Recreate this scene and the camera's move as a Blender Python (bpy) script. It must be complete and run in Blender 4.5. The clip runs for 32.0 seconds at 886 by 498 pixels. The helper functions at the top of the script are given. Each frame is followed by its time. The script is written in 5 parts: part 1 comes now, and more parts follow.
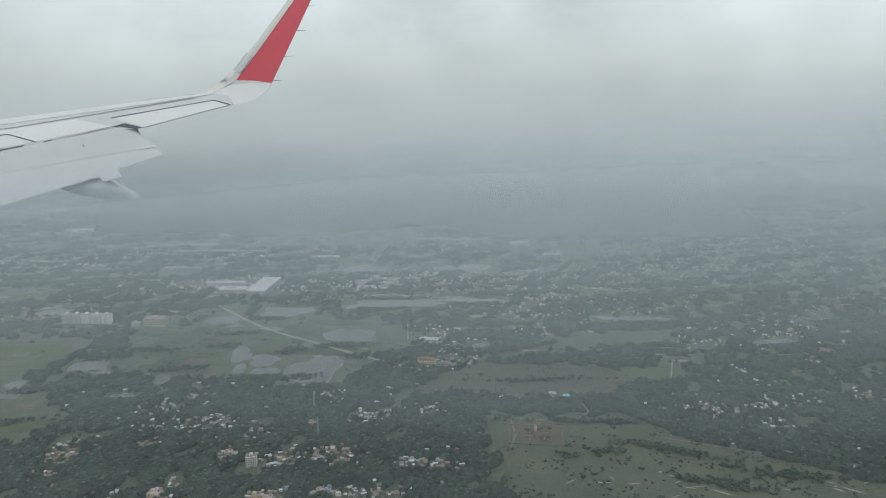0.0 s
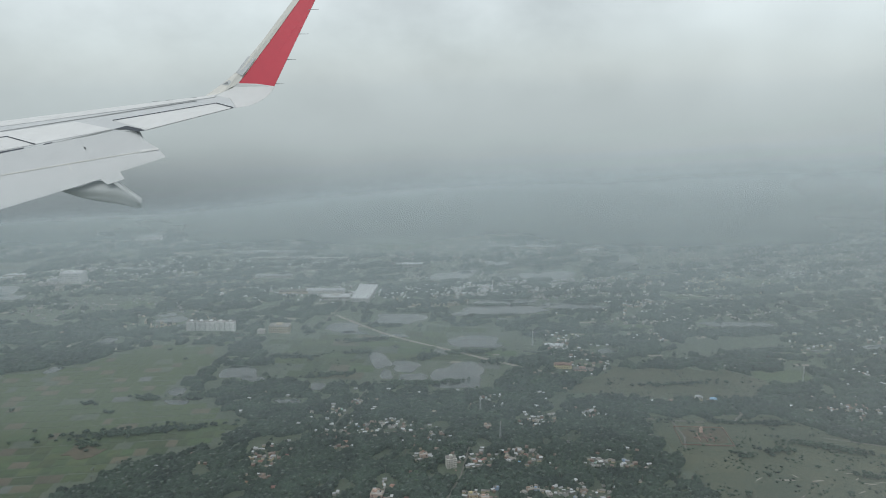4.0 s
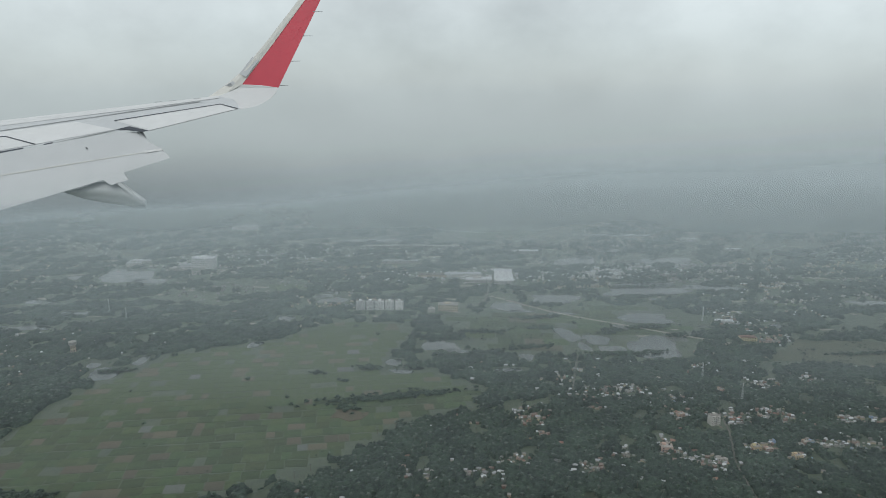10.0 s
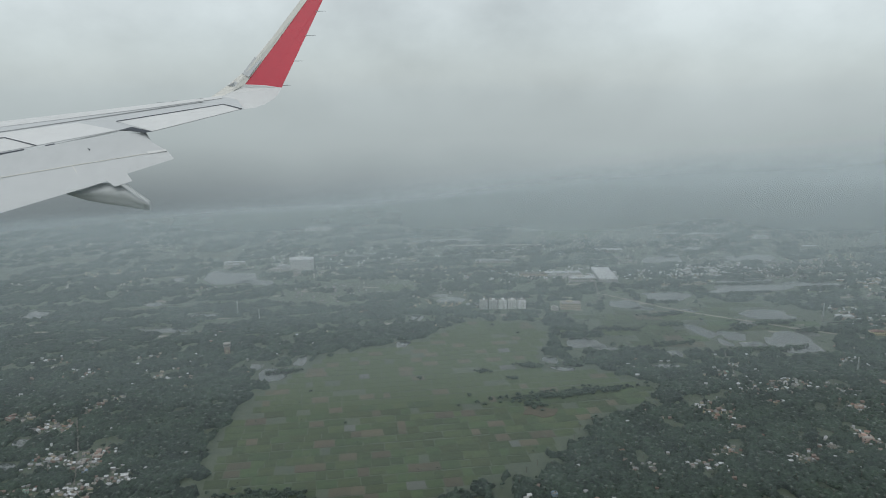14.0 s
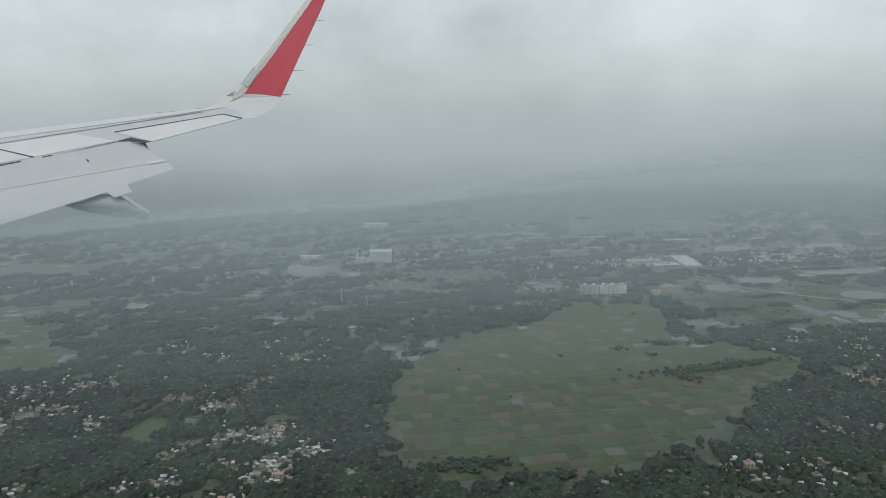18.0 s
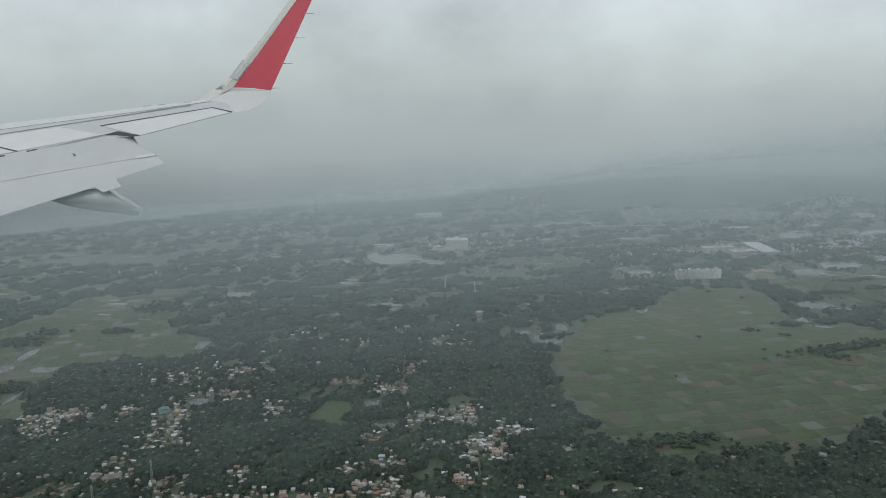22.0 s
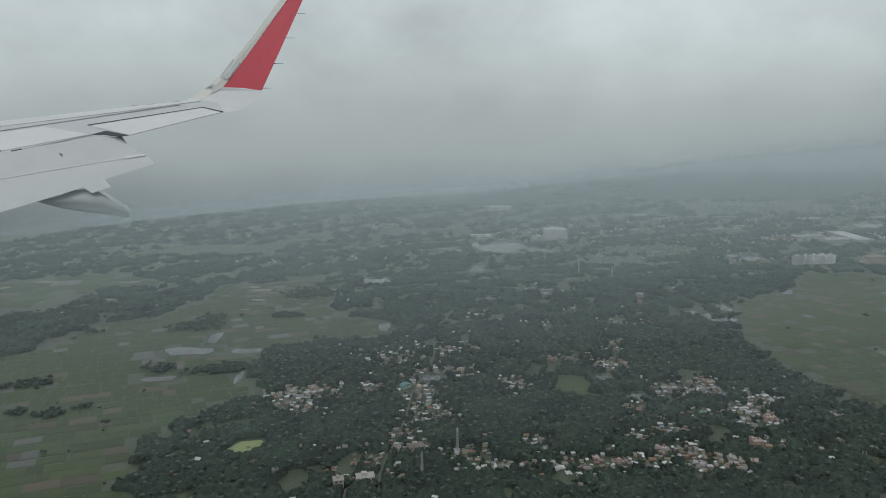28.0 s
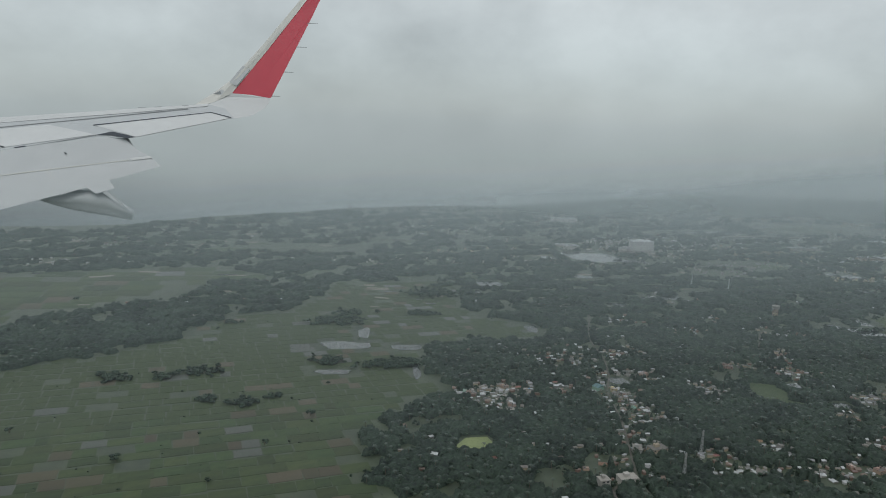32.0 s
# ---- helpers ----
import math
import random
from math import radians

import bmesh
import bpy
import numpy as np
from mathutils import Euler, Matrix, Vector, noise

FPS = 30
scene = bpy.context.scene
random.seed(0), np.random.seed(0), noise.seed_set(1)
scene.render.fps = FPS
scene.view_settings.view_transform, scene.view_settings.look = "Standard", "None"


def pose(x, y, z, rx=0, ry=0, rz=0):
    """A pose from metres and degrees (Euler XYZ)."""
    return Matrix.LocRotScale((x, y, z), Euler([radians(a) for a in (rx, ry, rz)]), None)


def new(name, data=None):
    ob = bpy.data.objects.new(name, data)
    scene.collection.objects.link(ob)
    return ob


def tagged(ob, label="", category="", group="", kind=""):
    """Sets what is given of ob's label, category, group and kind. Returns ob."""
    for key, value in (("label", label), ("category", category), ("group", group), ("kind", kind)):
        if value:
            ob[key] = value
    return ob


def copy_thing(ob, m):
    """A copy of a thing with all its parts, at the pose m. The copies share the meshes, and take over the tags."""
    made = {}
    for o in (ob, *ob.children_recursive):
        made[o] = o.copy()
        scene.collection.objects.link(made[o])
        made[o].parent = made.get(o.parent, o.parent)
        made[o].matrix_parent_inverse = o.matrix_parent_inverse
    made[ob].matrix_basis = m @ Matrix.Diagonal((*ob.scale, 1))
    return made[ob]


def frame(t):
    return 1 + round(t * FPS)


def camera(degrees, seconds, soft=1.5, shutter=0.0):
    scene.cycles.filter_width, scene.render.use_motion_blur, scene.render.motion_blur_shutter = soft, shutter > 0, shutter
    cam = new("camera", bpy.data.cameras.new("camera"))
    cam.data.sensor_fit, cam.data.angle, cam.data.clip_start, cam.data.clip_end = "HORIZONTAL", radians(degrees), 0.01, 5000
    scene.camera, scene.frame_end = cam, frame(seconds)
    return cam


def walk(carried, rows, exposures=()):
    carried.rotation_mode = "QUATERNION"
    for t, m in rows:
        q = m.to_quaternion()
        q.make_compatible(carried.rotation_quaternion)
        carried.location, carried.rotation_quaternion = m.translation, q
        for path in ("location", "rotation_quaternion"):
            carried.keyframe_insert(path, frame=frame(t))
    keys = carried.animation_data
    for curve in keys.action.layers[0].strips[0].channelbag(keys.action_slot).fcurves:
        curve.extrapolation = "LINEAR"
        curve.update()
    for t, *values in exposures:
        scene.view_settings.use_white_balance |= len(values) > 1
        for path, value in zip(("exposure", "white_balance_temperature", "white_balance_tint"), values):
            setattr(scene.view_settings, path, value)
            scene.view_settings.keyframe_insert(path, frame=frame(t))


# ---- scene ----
# ---- camera ----
cam = camera(64.2, 32.0, 1.0)
# seconds, eye x, y, z, yaw, pitch, roll
PATH = [
    (0.0, 517.90, 58.18, 219.49, 2.372, -13.065, 0.594),
    (0.5, 502.17, 57.12, 223.02, 2.175, -13.185, 0.687),
    (1.0, 485.77, 55.19, 223.81, 2.454, -12.811, 0.749),
    (1.5, 469.91, 51.25, 220.93, 2.344, -12.734, 0.472),
    (2.0, 453.67, 46.14, 219.25, 1.986, -12.767, 0.431),
    (2.5, 436.27, 41.41, 222.96, 1.458, -12.997, -0.100),
    (3.0, 419.14, 37.91, 230.58, 1.395, -12.824, 0.179),
    (3.5, 404.15, 33.98, 234.88, 1.165, -12.923, 0.354),
    (5.5, 341.84, 21.41, 226.41, 0.489, -12.878, -0.199),
    (6.0, 326.08, 19.50, 224.94, 0.535, -12.602, 0.185),
    (6.5, 311.47, 15.21, 216.81, 0.449, -12.438, -0.348),
    (7.0, 295.43, 12.25, 212.93, 0.056, -12.554, -0.464),
    (7.5, 278.26, 12.11, 218.90, -0.235, -12.617, -0.393),
    (8.0, 261.89, 11.88, 224.73, -0.273, -12.548, -0.354),
    (8.5, 246.47, 10.71, 225.31, -0.329, -12.679, -0.149),
    (9.0, 231.49, 8.24, 219.02, -0.473, -12.672, 0.212),
    (9.5, 215.36, 6.41, 214.94, -0.814, -12.565, -0.114),
    (10.0, 198.79, 4.79, 213.70, -0.947, -12.454, -0.180),
    (10.5, 180.82, 3.86, 215.39, -1.217, -12.463, -0.252),
    (11.0, 162.98, 2.87, 218.09, -1.388, -12.357, -0.217),
    (11.5, 145.52, 1.71, 219.49, -1.454, -12.240, -0.203),
    (12.0, 128.59, -0.04, 217.63, -1.668, -12.382, -0.107),
    (12.5, 109.70, -0.90, 215.39, -2.043, -12.594, -0.368),
    (12.9, 94.76, -0.42, 216.46, -1.955, -12.809, -0.373),
    (13.0, 91.16, -0.33, 216.77, -2.268, -12.653, -0.314),
    (13.5, 74.43, -0.28, 218.16, -2.317, -12.466, -0.289),
    (14.0, 57.19, -1.33, 216.57, -2.362, -12.530, -0.016),
    (14.5, 41.88, -3.12, 212.58, -2.775, -12.733, 0.616),
    (15.0, 27.18, -4.51, 208.90, -2.085, -12.645, 0.797),
    (15.5, 11.49, -5.56, 205.89, -2.510, -12.451, 0.600),
    (17.5, -44.82, -0.02, 193.03, -3.476, -11.102, 0.176),
    (18.0, -62.67, 0.44, 191.75, -3.838, -11.604, 0.445),
    (18.5, -79.49, 1.60, 189.67, -4.170, -11.863, 0.698),
    (19.0, -96.05, 1.71, 185.36, -4.336, -11.952, 0.768),
    (19.5, -112.93, 2.71, 185.59, -4.621, -12.151, 0.484),
    (20.0, -130.46, 3.81, 191.39, -5.299, -12.085, 0.030),
    (20.5, -144.93, 2.67, 191.94, -5.523, -11.951, 0.564),
    (21.0, -157.00, 2.36, 185.21, -5.599, -12.181, 0.852),
    (21.5, -173.34, 4.98, 181.28, -5.999, -12.282, 1.082),
    (22.0, -191.74, 8.52, 183.98, -6.086, -11.983, 0.310),
    (22.5, -209.43, 11.68, 186.42, -6.125, -11.565, -0.257),
    (23.0, -223.91, 13.07, 182.51, -6.383, -11.738, 0.080),
    (23.5, -237.27, 13.55, 176.04, -6.805, -12.017, 0.163),
    (24.0, -252.44, 15.68, 177.70, -6.768, -11.733, -0.374),
    (24.5, -269.11, 18.51, 182.62, -6.889, -11.145, -1.107),
    (25.0, -282.98, 18.53, 181.79, -6.993, -11.083, -1.061),
    (25.5, -294.70, 17.86, 177.28, -7.692, -11.421, -0.897),
    (27.5, -342.91, 22.23, 173.53, -8.184, -11.509, -0.460),
    (28.0, -356.53, 21.76, 168.31, -8.726, -11.696, -0.023),
    (28.5, -372.37, 24.48, 168.42, -8.728, -11.334, -0.621),
    (29.0, -388.82, 28.79, 170.30, -8.906, -11.225, -1.255),
    (29.5, -404.22, 31.55, 167.63, -8.851, -10.958, -1.240),
    (30.0, -418.06, 33.89, 162.09, -9.133, -11.063, -1.058),
    (30.5, -432.76, 37.83, 158.20, -9.231, -10.902, -1.195),
    (31.0, -449.26, 43.66, 156.47, -9.371, -10.666, -2.203),
    (31.5, -464.74, 49.73, 153.43, -9.699, -10.372, -2.806),
    (32.0, -477.35, 55.07, 148.49, -9.589, -10.249, -2.489),
]
walk(cam, [(t, pose(x, y, z, 90 + p, r, w)) for t, x, y, z, w, p, r in PATH],
     exposures=[(0, 0.14), (1, 0.16), (2, 0.16), (3, 0.16), (6, 0.09), (13, 0.02), (19, -0.05), (25, -0.15), (32, -0.25)])

# ---- overcast sky and light ----
world = bpy.data.worlds.new("overcast_sky")
scene.world = world
world.use_nodes = True
wt = world.node_tree
wt.nodes.clear()


def wnode(node_kind, **kw):
    n = wt.nodes.new(node_kind)
    for k, v in kw.items():
        if k == "op":
            n.operation = v
        elif k == "sky":
            n.sky_type = v
    return n


SUN_EL, SUN_ROT = 62.0, 200.0
w_out = wnode("ShaderNodeOutputWorld")
w_bg = wnode("ShaderNodeBackground")
w_tc = wnode("ShaderNodeTexCoord")
w_sep = wnode("ShaderNodeSeparateXYZ")
wt.links.new(w_tc.outputs["Generated"], w_sep.inputs[0])
# wisps bend the layers of the cloud deck a little
w_map = wnode("ShaderNodeMapping")
w_map.inputs["Scale"].default_value = (1.0, 1.0, 1.5)
wt.links.new(w_tc.outputs["Generated"], w_map.inputs[0])
w_noise = wnode("ShaderNodeTexNoise")
w_noise.inputs["Scale"].default_value = 4.2
w_noise.inputs["Detail"].default_value = 5.0
w_noise.inputs["Roughness"].default_value = 0.5
w_noise.inputs["Distortion"].default_value = 0.35
wt.links.new(w_map.outputs[0], w_noise.inputs["Vector"])
w_bend = wnode("ShaderNodeMath", op="MULTIPLY_ADD")
w_bend.inputs[1].default_value = 0.06
wt.links.new(w_noise.outputs[0], w_bend.inputs[0])
wt.links.new(w_sep.outputs[2], w_bend.inputs[2])
w_rng = wnode("ShaderNodeMapRange")
w_rng.inputs["From Min"].default_value = -0.20
w_rng.inputs["From Max"].default_value = 0.30
wt.links.new(w_bend.outputs[0], w_rng.inputs[0])
w_ramp = wnode("ShaderNodeValToRGB")
cr = w_ramp.color_ramp
SKY = [(0.0, (0.135, 0.168, 0.186)), (0.10, (0.165, 0.202, 0.220)), (0.20, (0.262, 0.308, 0.325)), (0.32, (0.372, 0.426, 0.438)),
       (0.46, (0.412, 0.470, 0.485)), (0.62, (0.49, 0.545, 0.557)), (0.8, (0.585, 0.635, 0.645)), (1.0, (0.68, 0.725, 0.735))]
while len(cr.elements) < len(SKY):
    cr.elements.new(0.5)
for el, (pos, col) in zip(cr.elements, SKY):
    el.position, el.color = pos, (*col, 1)
wt.links.new(w_rng.outputs[0], w_ramp.inputs[0])
# light and dark patches of cloud
w_n2 = wnode("ShaderNodeTexNoise")
w_n2.inputs["Scale"].default_value = 3.4
w_n2.inputs["Detail"].default_value = 6.0
w_n2.inputs["Roughness"].default_value = 0.55
wt.links.new(w_map.outputs[0], w_n2.inputs["Vector"])
w_r2 = wnode("ShaderNodeMapRange")
for k, v in (("From Min", 0.34), ("From Max", 0.68), ("To Min", -0.16), ("To Max", 0.24)):
    w_r2.inputs[k].default_value = v
wt.links.new(w_n2.outputs[0], w_r2.inputs[0])
# the deck breaks up overhead and closes towards the horizon
w_r3 = wnode("ShaderNodeMapRange")
for k, v in (("From Min", -0.06), ("From Max", 0.10), ("To Min", 0.12), ("To Max", 1.0)):
    w_r3.inputs[k].default_value = v
wt.links.new(w_sep.outputs[2], w_r3.inputs[0])
w_lift = wnode("ShaderNodeMath", op="MULTIPLY_ADD")
wt.links.new(w_r2.outputs[0], w_lift.inputs[0])
wt.links.new(w_r3.outputs[0], w_lift.inputs[1])
w_lift.inputs[2].default_value = 1.0
# sky colour painted darker low in the west, in place of unbuilt far land
w_west, w_low = wnode("ShaderNodeMapRange"), wnode("ShaderNodeMapRange")
for n, rows in ((w_west, (("From Min", -0.42), ("From Max", 0.10), ("To Min", -0.31), ("To Max", 0.14))),
                (w_low, (("From Min", -0.055), ("From Max", -0.145), ("To Min", 0.0), ("To Max", 1.0)))):
    for k, v in rows:
        n.inputs[k].default_value = v
wt.links.new(w_sep.outputs[0], w_west.inputs[0])
wt.links.new(w_sep.outputs[2], w_low.inputs[0])
w_west_dim = wnode("ShaderNodeMath", op="MULTIPLY_ADD")
wt.links.new(w_west.outputs[0], w_west_dim.inputs[0])
wt.links.new(w_low.outputs[0], w_west_dim.inputs[1])
wt.links.new(w_lift.outputs[0], w_west_dim.inputs[2])
w_mul = wnode("ShaderNodeVectorMath", op="MULTIPLY")
wt.links.new(w_ramp.outputs[0], w_mul.inputs[0])
wt.links.new(w_west_dim.outputs[0], w_mul.inputs[1])
w_sky = wnode("ShaderNodeTexSky", sky="NISHITA")
w_sky.sun_disc = False
w_sky.sun_elevation, w_sky.sun_rotation = radians(SUN_EL), radians(SUN_ROT)
w_add = wnode("ShaderNodeVectorMath", op="MULTIPLY_ADD")
w_add.inputs[1].default_value = (0.012, 0.012, 0.012)
wt.links.new(w_sky.outputs[0], w_add.inputs[0])
wt.links.new(w_mul.outputs[0], w_add.inputs[2])
wt.links.new(w_add.outputs[0], w_bg.inputs[0])
w_bg.inputs[1].default_value = 1.0
wt.links.new(w_bg.outputs[0], w_out.inputs[0])

sun = new("sun", bpy.data.lights.new("sun", "SUN"))
sun.data.energy, sun.data.angle, sun.data.color = 0.7, radians(40), (1.0, 0.97, 0.92)
sun.matrix_world = pose(0, 0, 900, 90 - SUN_EL, 0, 180 - SUN_ROT)


# ---- materials ----
def material(name, col, col2=None, rough=0.8, scale=1.0, fine=8.0, bump=0.2, spec=0.5, metal=0.0, sheen=0.0, per="object", vary=0.15, ior=1.5, mid=None):
    """Two scales of noise between two colours, a random shift per object or per island, fine relief."""
    m = bpy.data.materials.new(name)
    m.use_nodes = True
    nt = m.node_tree
    b = nt.nodes["Principled BSDF"]
    col2 = col2 or tuple(c * 0.75 for c in col)
    geo = nt.nodes.new("ShaderNodeNewGeometry")
    n1 = nt.nodes.new("ShaderNodeTexNoise")
    n1.inputs["Scale"].default_value = scale
    n1.inputs["Detail"].default_value = 4
    n2 = nt.nodes.new("ShaderNodeTexNoise")
    n2.inputs["Scale"].default_value = scale * fine
    n2.inputs["Detail"].default_value = 3
    if per == "object":
        src = nt.nodes.new("ShaderNodeTexCoord").outputs["Object"]
    else:
        src = geo.outputs["Position"]
    nt.links.new(src, n1.inputs["Vector"])
    nt.links.new(src, n2.inputs["Vector"])
    add = nt.nodes.new("ShaderNodeMath")
    add.operation = "ADD"
    nt.links.new(n1.outputs[0], add.inputs[0])
    nt.links.new(n2.outputs[0], add.inputs[1])
    rng = nt.nodes.new("ShaderNodeMapRange")
    rng.inputs["From Min"].default_value, rng.inputs["From Max"].default_value = 0.72, 1.28
    nt.links.new(add.outputs[0], rng.inputs[0])
    mix = nt.nodes.new("ShaderNodeMix")
    mix.data_type = "RGBA"
    mix.inputs["A"].default_value, mix.inputs["B"].default_value = (*col, 1), (*col2, 1)
    nt.links.new(rng.outputs[0], mix.inputs["Factor"])
    out = mix.outputs["Result"]
    if vary:
        hsv = nt.nodes.new("ShaderNodeHueSaturation")
        rnd = nt.nodes.new("ShaderNodeObjectInfo").outputs["Random"] if per == "object" else geo.outputs["Random Per Island"]
        mr = nt.nodes.new("ShaderNodeMapRange")
        mr.inputs["To Min"].default_value, mr.inputs["To Max"].default_value = 1 - vary * 1.6, 1 + vary * 1.6
        nt.links.new(rnd, mr.inputs[0])
        nt.links.new(mr.outputs[0], hsv.inputs["Value"])
        mh = nt.nodes.new("ShaderNodeMapRange")
        mh.inputs["To Min"].default_value, mh.inputs["To Max"].default_value = 0.5 - vary * 0.12, 0.5 + vary * 0.12
        wn = nt.nodes.new("ShaderNodeTexWhiteNoise")
        wn.noise_dimensions = "1D"
        nt.links.new(rnd, wn.inputs["W"])
        nt.links.new(wn.outputs["Value"], mh.inputs[0])
        nt.links.new(mh.outputs[0], hsv.inputs["Hue"])
        nt.links.new(out, hsv.inputs["Color"])
        out = hsv.outputs[0]
    nt.links.new(out, b.inputs["Base Color"])
    if bump:
        bp = nt.nodes.new("ShaderNodeBump")
        bp.inputs["Strength"].default_value = bump
        bp.inputs["Distance"].default_value = 0.3
        nt.links.new(n2.outputs[0], bp.inputs["Height"])
        nt.links.new(bp.outputs[0], b.inputs["Normal"])
    b.inputs["Roughness"].default_value = rough
    b.inputs["Metallic"].default_value = metal
    b.inputs["IOR"].default_value = ior
    b.inputs["Specular IOR Level"].default_value = spec
    if sheen:
        b.inputs["Sheen Weight"].default_value = sheen
        b.inputs["Sheen Roughness"].default_value = 0.5
        b.inputs["Sheen Tint"].default_value = (0.9, 0.97, 1.0, 1)
    return m


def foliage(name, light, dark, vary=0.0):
    """Leaf colour with light and shade painted in: stands, crowns and tufts, three sizes of mottling with relief."""
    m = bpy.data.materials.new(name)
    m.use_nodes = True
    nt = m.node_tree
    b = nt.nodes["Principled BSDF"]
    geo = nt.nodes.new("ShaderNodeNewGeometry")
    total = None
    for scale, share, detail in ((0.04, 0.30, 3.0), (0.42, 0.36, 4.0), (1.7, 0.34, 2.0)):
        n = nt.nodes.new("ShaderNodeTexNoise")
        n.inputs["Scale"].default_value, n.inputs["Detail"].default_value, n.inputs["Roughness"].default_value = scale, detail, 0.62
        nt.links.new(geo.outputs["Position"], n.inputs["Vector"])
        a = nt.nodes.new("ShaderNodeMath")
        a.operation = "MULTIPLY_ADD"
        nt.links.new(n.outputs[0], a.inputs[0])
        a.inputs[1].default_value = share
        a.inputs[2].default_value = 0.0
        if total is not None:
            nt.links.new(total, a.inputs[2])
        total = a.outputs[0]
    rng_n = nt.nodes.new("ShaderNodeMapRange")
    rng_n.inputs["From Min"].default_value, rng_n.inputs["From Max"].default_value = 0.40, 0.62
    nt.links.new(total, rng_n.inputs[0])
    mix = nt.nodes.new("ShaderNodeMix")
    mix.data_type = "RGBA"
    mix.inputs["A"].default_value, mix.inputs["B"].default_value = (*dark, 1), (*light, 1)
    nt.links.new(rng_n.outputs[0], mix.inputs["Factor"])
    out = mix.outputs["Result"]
    if vary:
        hsv = nt.nodes.new("ShaderNodeHueSaturation")
        mr = nt.nodes.new("ShaderNodeMapRange")
        mr.inputs["To Min"].default_value, mr.inputs["To Max"].default_value = 1 - vary, 1 + vary
        nt.links.new(geo.outputs["Random Per Island"], mr.inputs[0])
        nt.links.new(mr.outputs[0], hsv.inputs["Value"])
        wn = nt.nodes.new("ShaderNodeTexWhiteNoise")
        wn.noise_dimensions = "1D"
        nt.links.new(geo.outputs["Random Per Island"], wn.inputs["W"])
        mh = nt.nodes.new("ShaderNodeMapRange")
        mh.inputs["To Min"].default_value, mh.inputs["To Max"].default_value = 0.47, 0.525
        nt.links.new(wn.outputs["Value"], mh.inputs[0])
        nt.links.new(mh.outputs[0], hsv.inputs["Hue"])
        nt.links.new(out, hsv.inputs["Color"])
        out = hsv.outputs[0]
    nt.links.new(out, b.inputs["Base Color"])
    bp = nt.nodes.new("ShaderNodeBump")
    bp.inputs["Strength"].default_value, bp.inputs["Distance"].default_value = 0.8, 0.5
    nt.links.new(total, bp.inputs["Height"])
    nt.links.new(bp.outputs[0], b.inputs["Normal"])
    b.inputs["Roughness"].default_value = 0.7
    b.inputs["Specular IOR Level"].default_value = 0.3
    return m


# raised gloss on the grassland pales it at low angles, standing in for haze
M_GROUND = material("grassland_haze_gloss", (0.055, 0.075, 0.040), (0.030, 0.045, 0.027), 0.6, 0.012, 14, 0.3, 0.7, per="place", vary=0)
M_PLOT = material("paddy", (0.050, 0.074, 0.029), (0.033, 0.053, 0.023), 0.7, 0.25, 9, 0.3, 0.5, vary=0.15)
M_PLOTB = material("ploughed_plot", (0.080, 0.071, 0.045), (0.057, 0.056, 0.036), 0.7, 0.08, 9, 0.3, 0.6, vary=0.14)
M_PLOTW = material("flooded_plot", (0.062, 0.070, 0.058), (0.046, 0.056, 0.044), 0.45, 0.05, 9, 0.05, 0.6, vary=0.1)
M_BRIGHT = material("bright_grass", (0.23, 0.27, 0.12), (0.18, 0.22, 0.10), 0.7, 0.1, 9, 0.3, 0.5, per="place", vary=0)
M_LUSH = material("lush_grass", (0.062, 0.088, 0.040), (0.044, 0.066, 0.032), 0.7, 0.2, 9, 0.3, 0.5, per="place", vary=0)
M_SCRUB = material("dry_scrub", (0.070, 0.077, 0.043), (0.031, 0.048, 0.027), 0.75, 0.035, 12, 0.3, 0.7, per="place", vary=0)
M_FALLOW = material("fallow_soil", (0.074, 0.077, 0.049), (0.043, 0.055, 0.033), 0.75, 0.04, 9, 0.3, 0.5, per="place", vary=0)
M_BARE = material("bare_ground", (0.26, 0.24, 0.20), (0.19, 0.18, 0.15), 0.85, 0.2, 6, 0.2, per="place", vary=0)
M_EARTH = material("brown_earth", (0.105, 0.088, 0.064), (0.066, 0.064, 0.044), 0.85, 0.12, 8, 0.3, 0.4, per="place", vary=0)
M_SOIL = material("red_soil", (0.19, 0.135, 0.10), (0.14, 0.115, 0.085), 0.8, 0.08, 9, 0.3, 0.5, per="place", vary=0)
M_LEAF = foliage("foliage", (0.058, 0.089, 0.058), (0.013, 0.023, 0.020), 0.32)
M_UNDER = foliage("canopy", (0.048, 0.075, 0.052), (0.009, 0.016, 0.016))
M_PALM = material("palm_leaf", (0.038, 0.060, 0.040), (0.026, 0.042, 0.030), 0.5, 0.4, 5, 0.2, 0.6, sheen=0.1, per="island", vary=0.2)
M_TRUNK = material("bark", (0.16, 0.13, 0.10), None, 0.9, 1.0)
M_WATER = material("pond_water", (0.050, 0.060, 0.058), (0.038, 0.048, 0.047), 0.10, 0.05, 20, 0.03, 0.6, per="place", vary=0, ior=1.52)
M_ROAD = material("worn_road", (0.15, 0.14, 0.125), (0.09, 0.09, 0.08), 0.85, 0.2, 9, 0.2, per="place", vary=0)
WALLS = [material("wall_" + n, c, tuple(v * 0.78 for v in c), 0.85, 0.5, 6, 0.1, 0.3, vary=0.16) for n, c in (
    ("white", (0.42, 0.405, 0.375)), ("cream", (0.40, 0.345, 0.26)), ("grey", (0.30, 0.30, 0.29)), ("pink", (0.40, 0.29, 0.24)),
    ("brick", (0.22, 0.15, 0.125)), ("blue", (0.28, 0.38, 0.50)), ("yellow", (0.52, 0.42, 0.26)), ("green", (0.33, 0.50, 0.42)), ("fresh_white", (0.70, 0.70, 0.69)))]
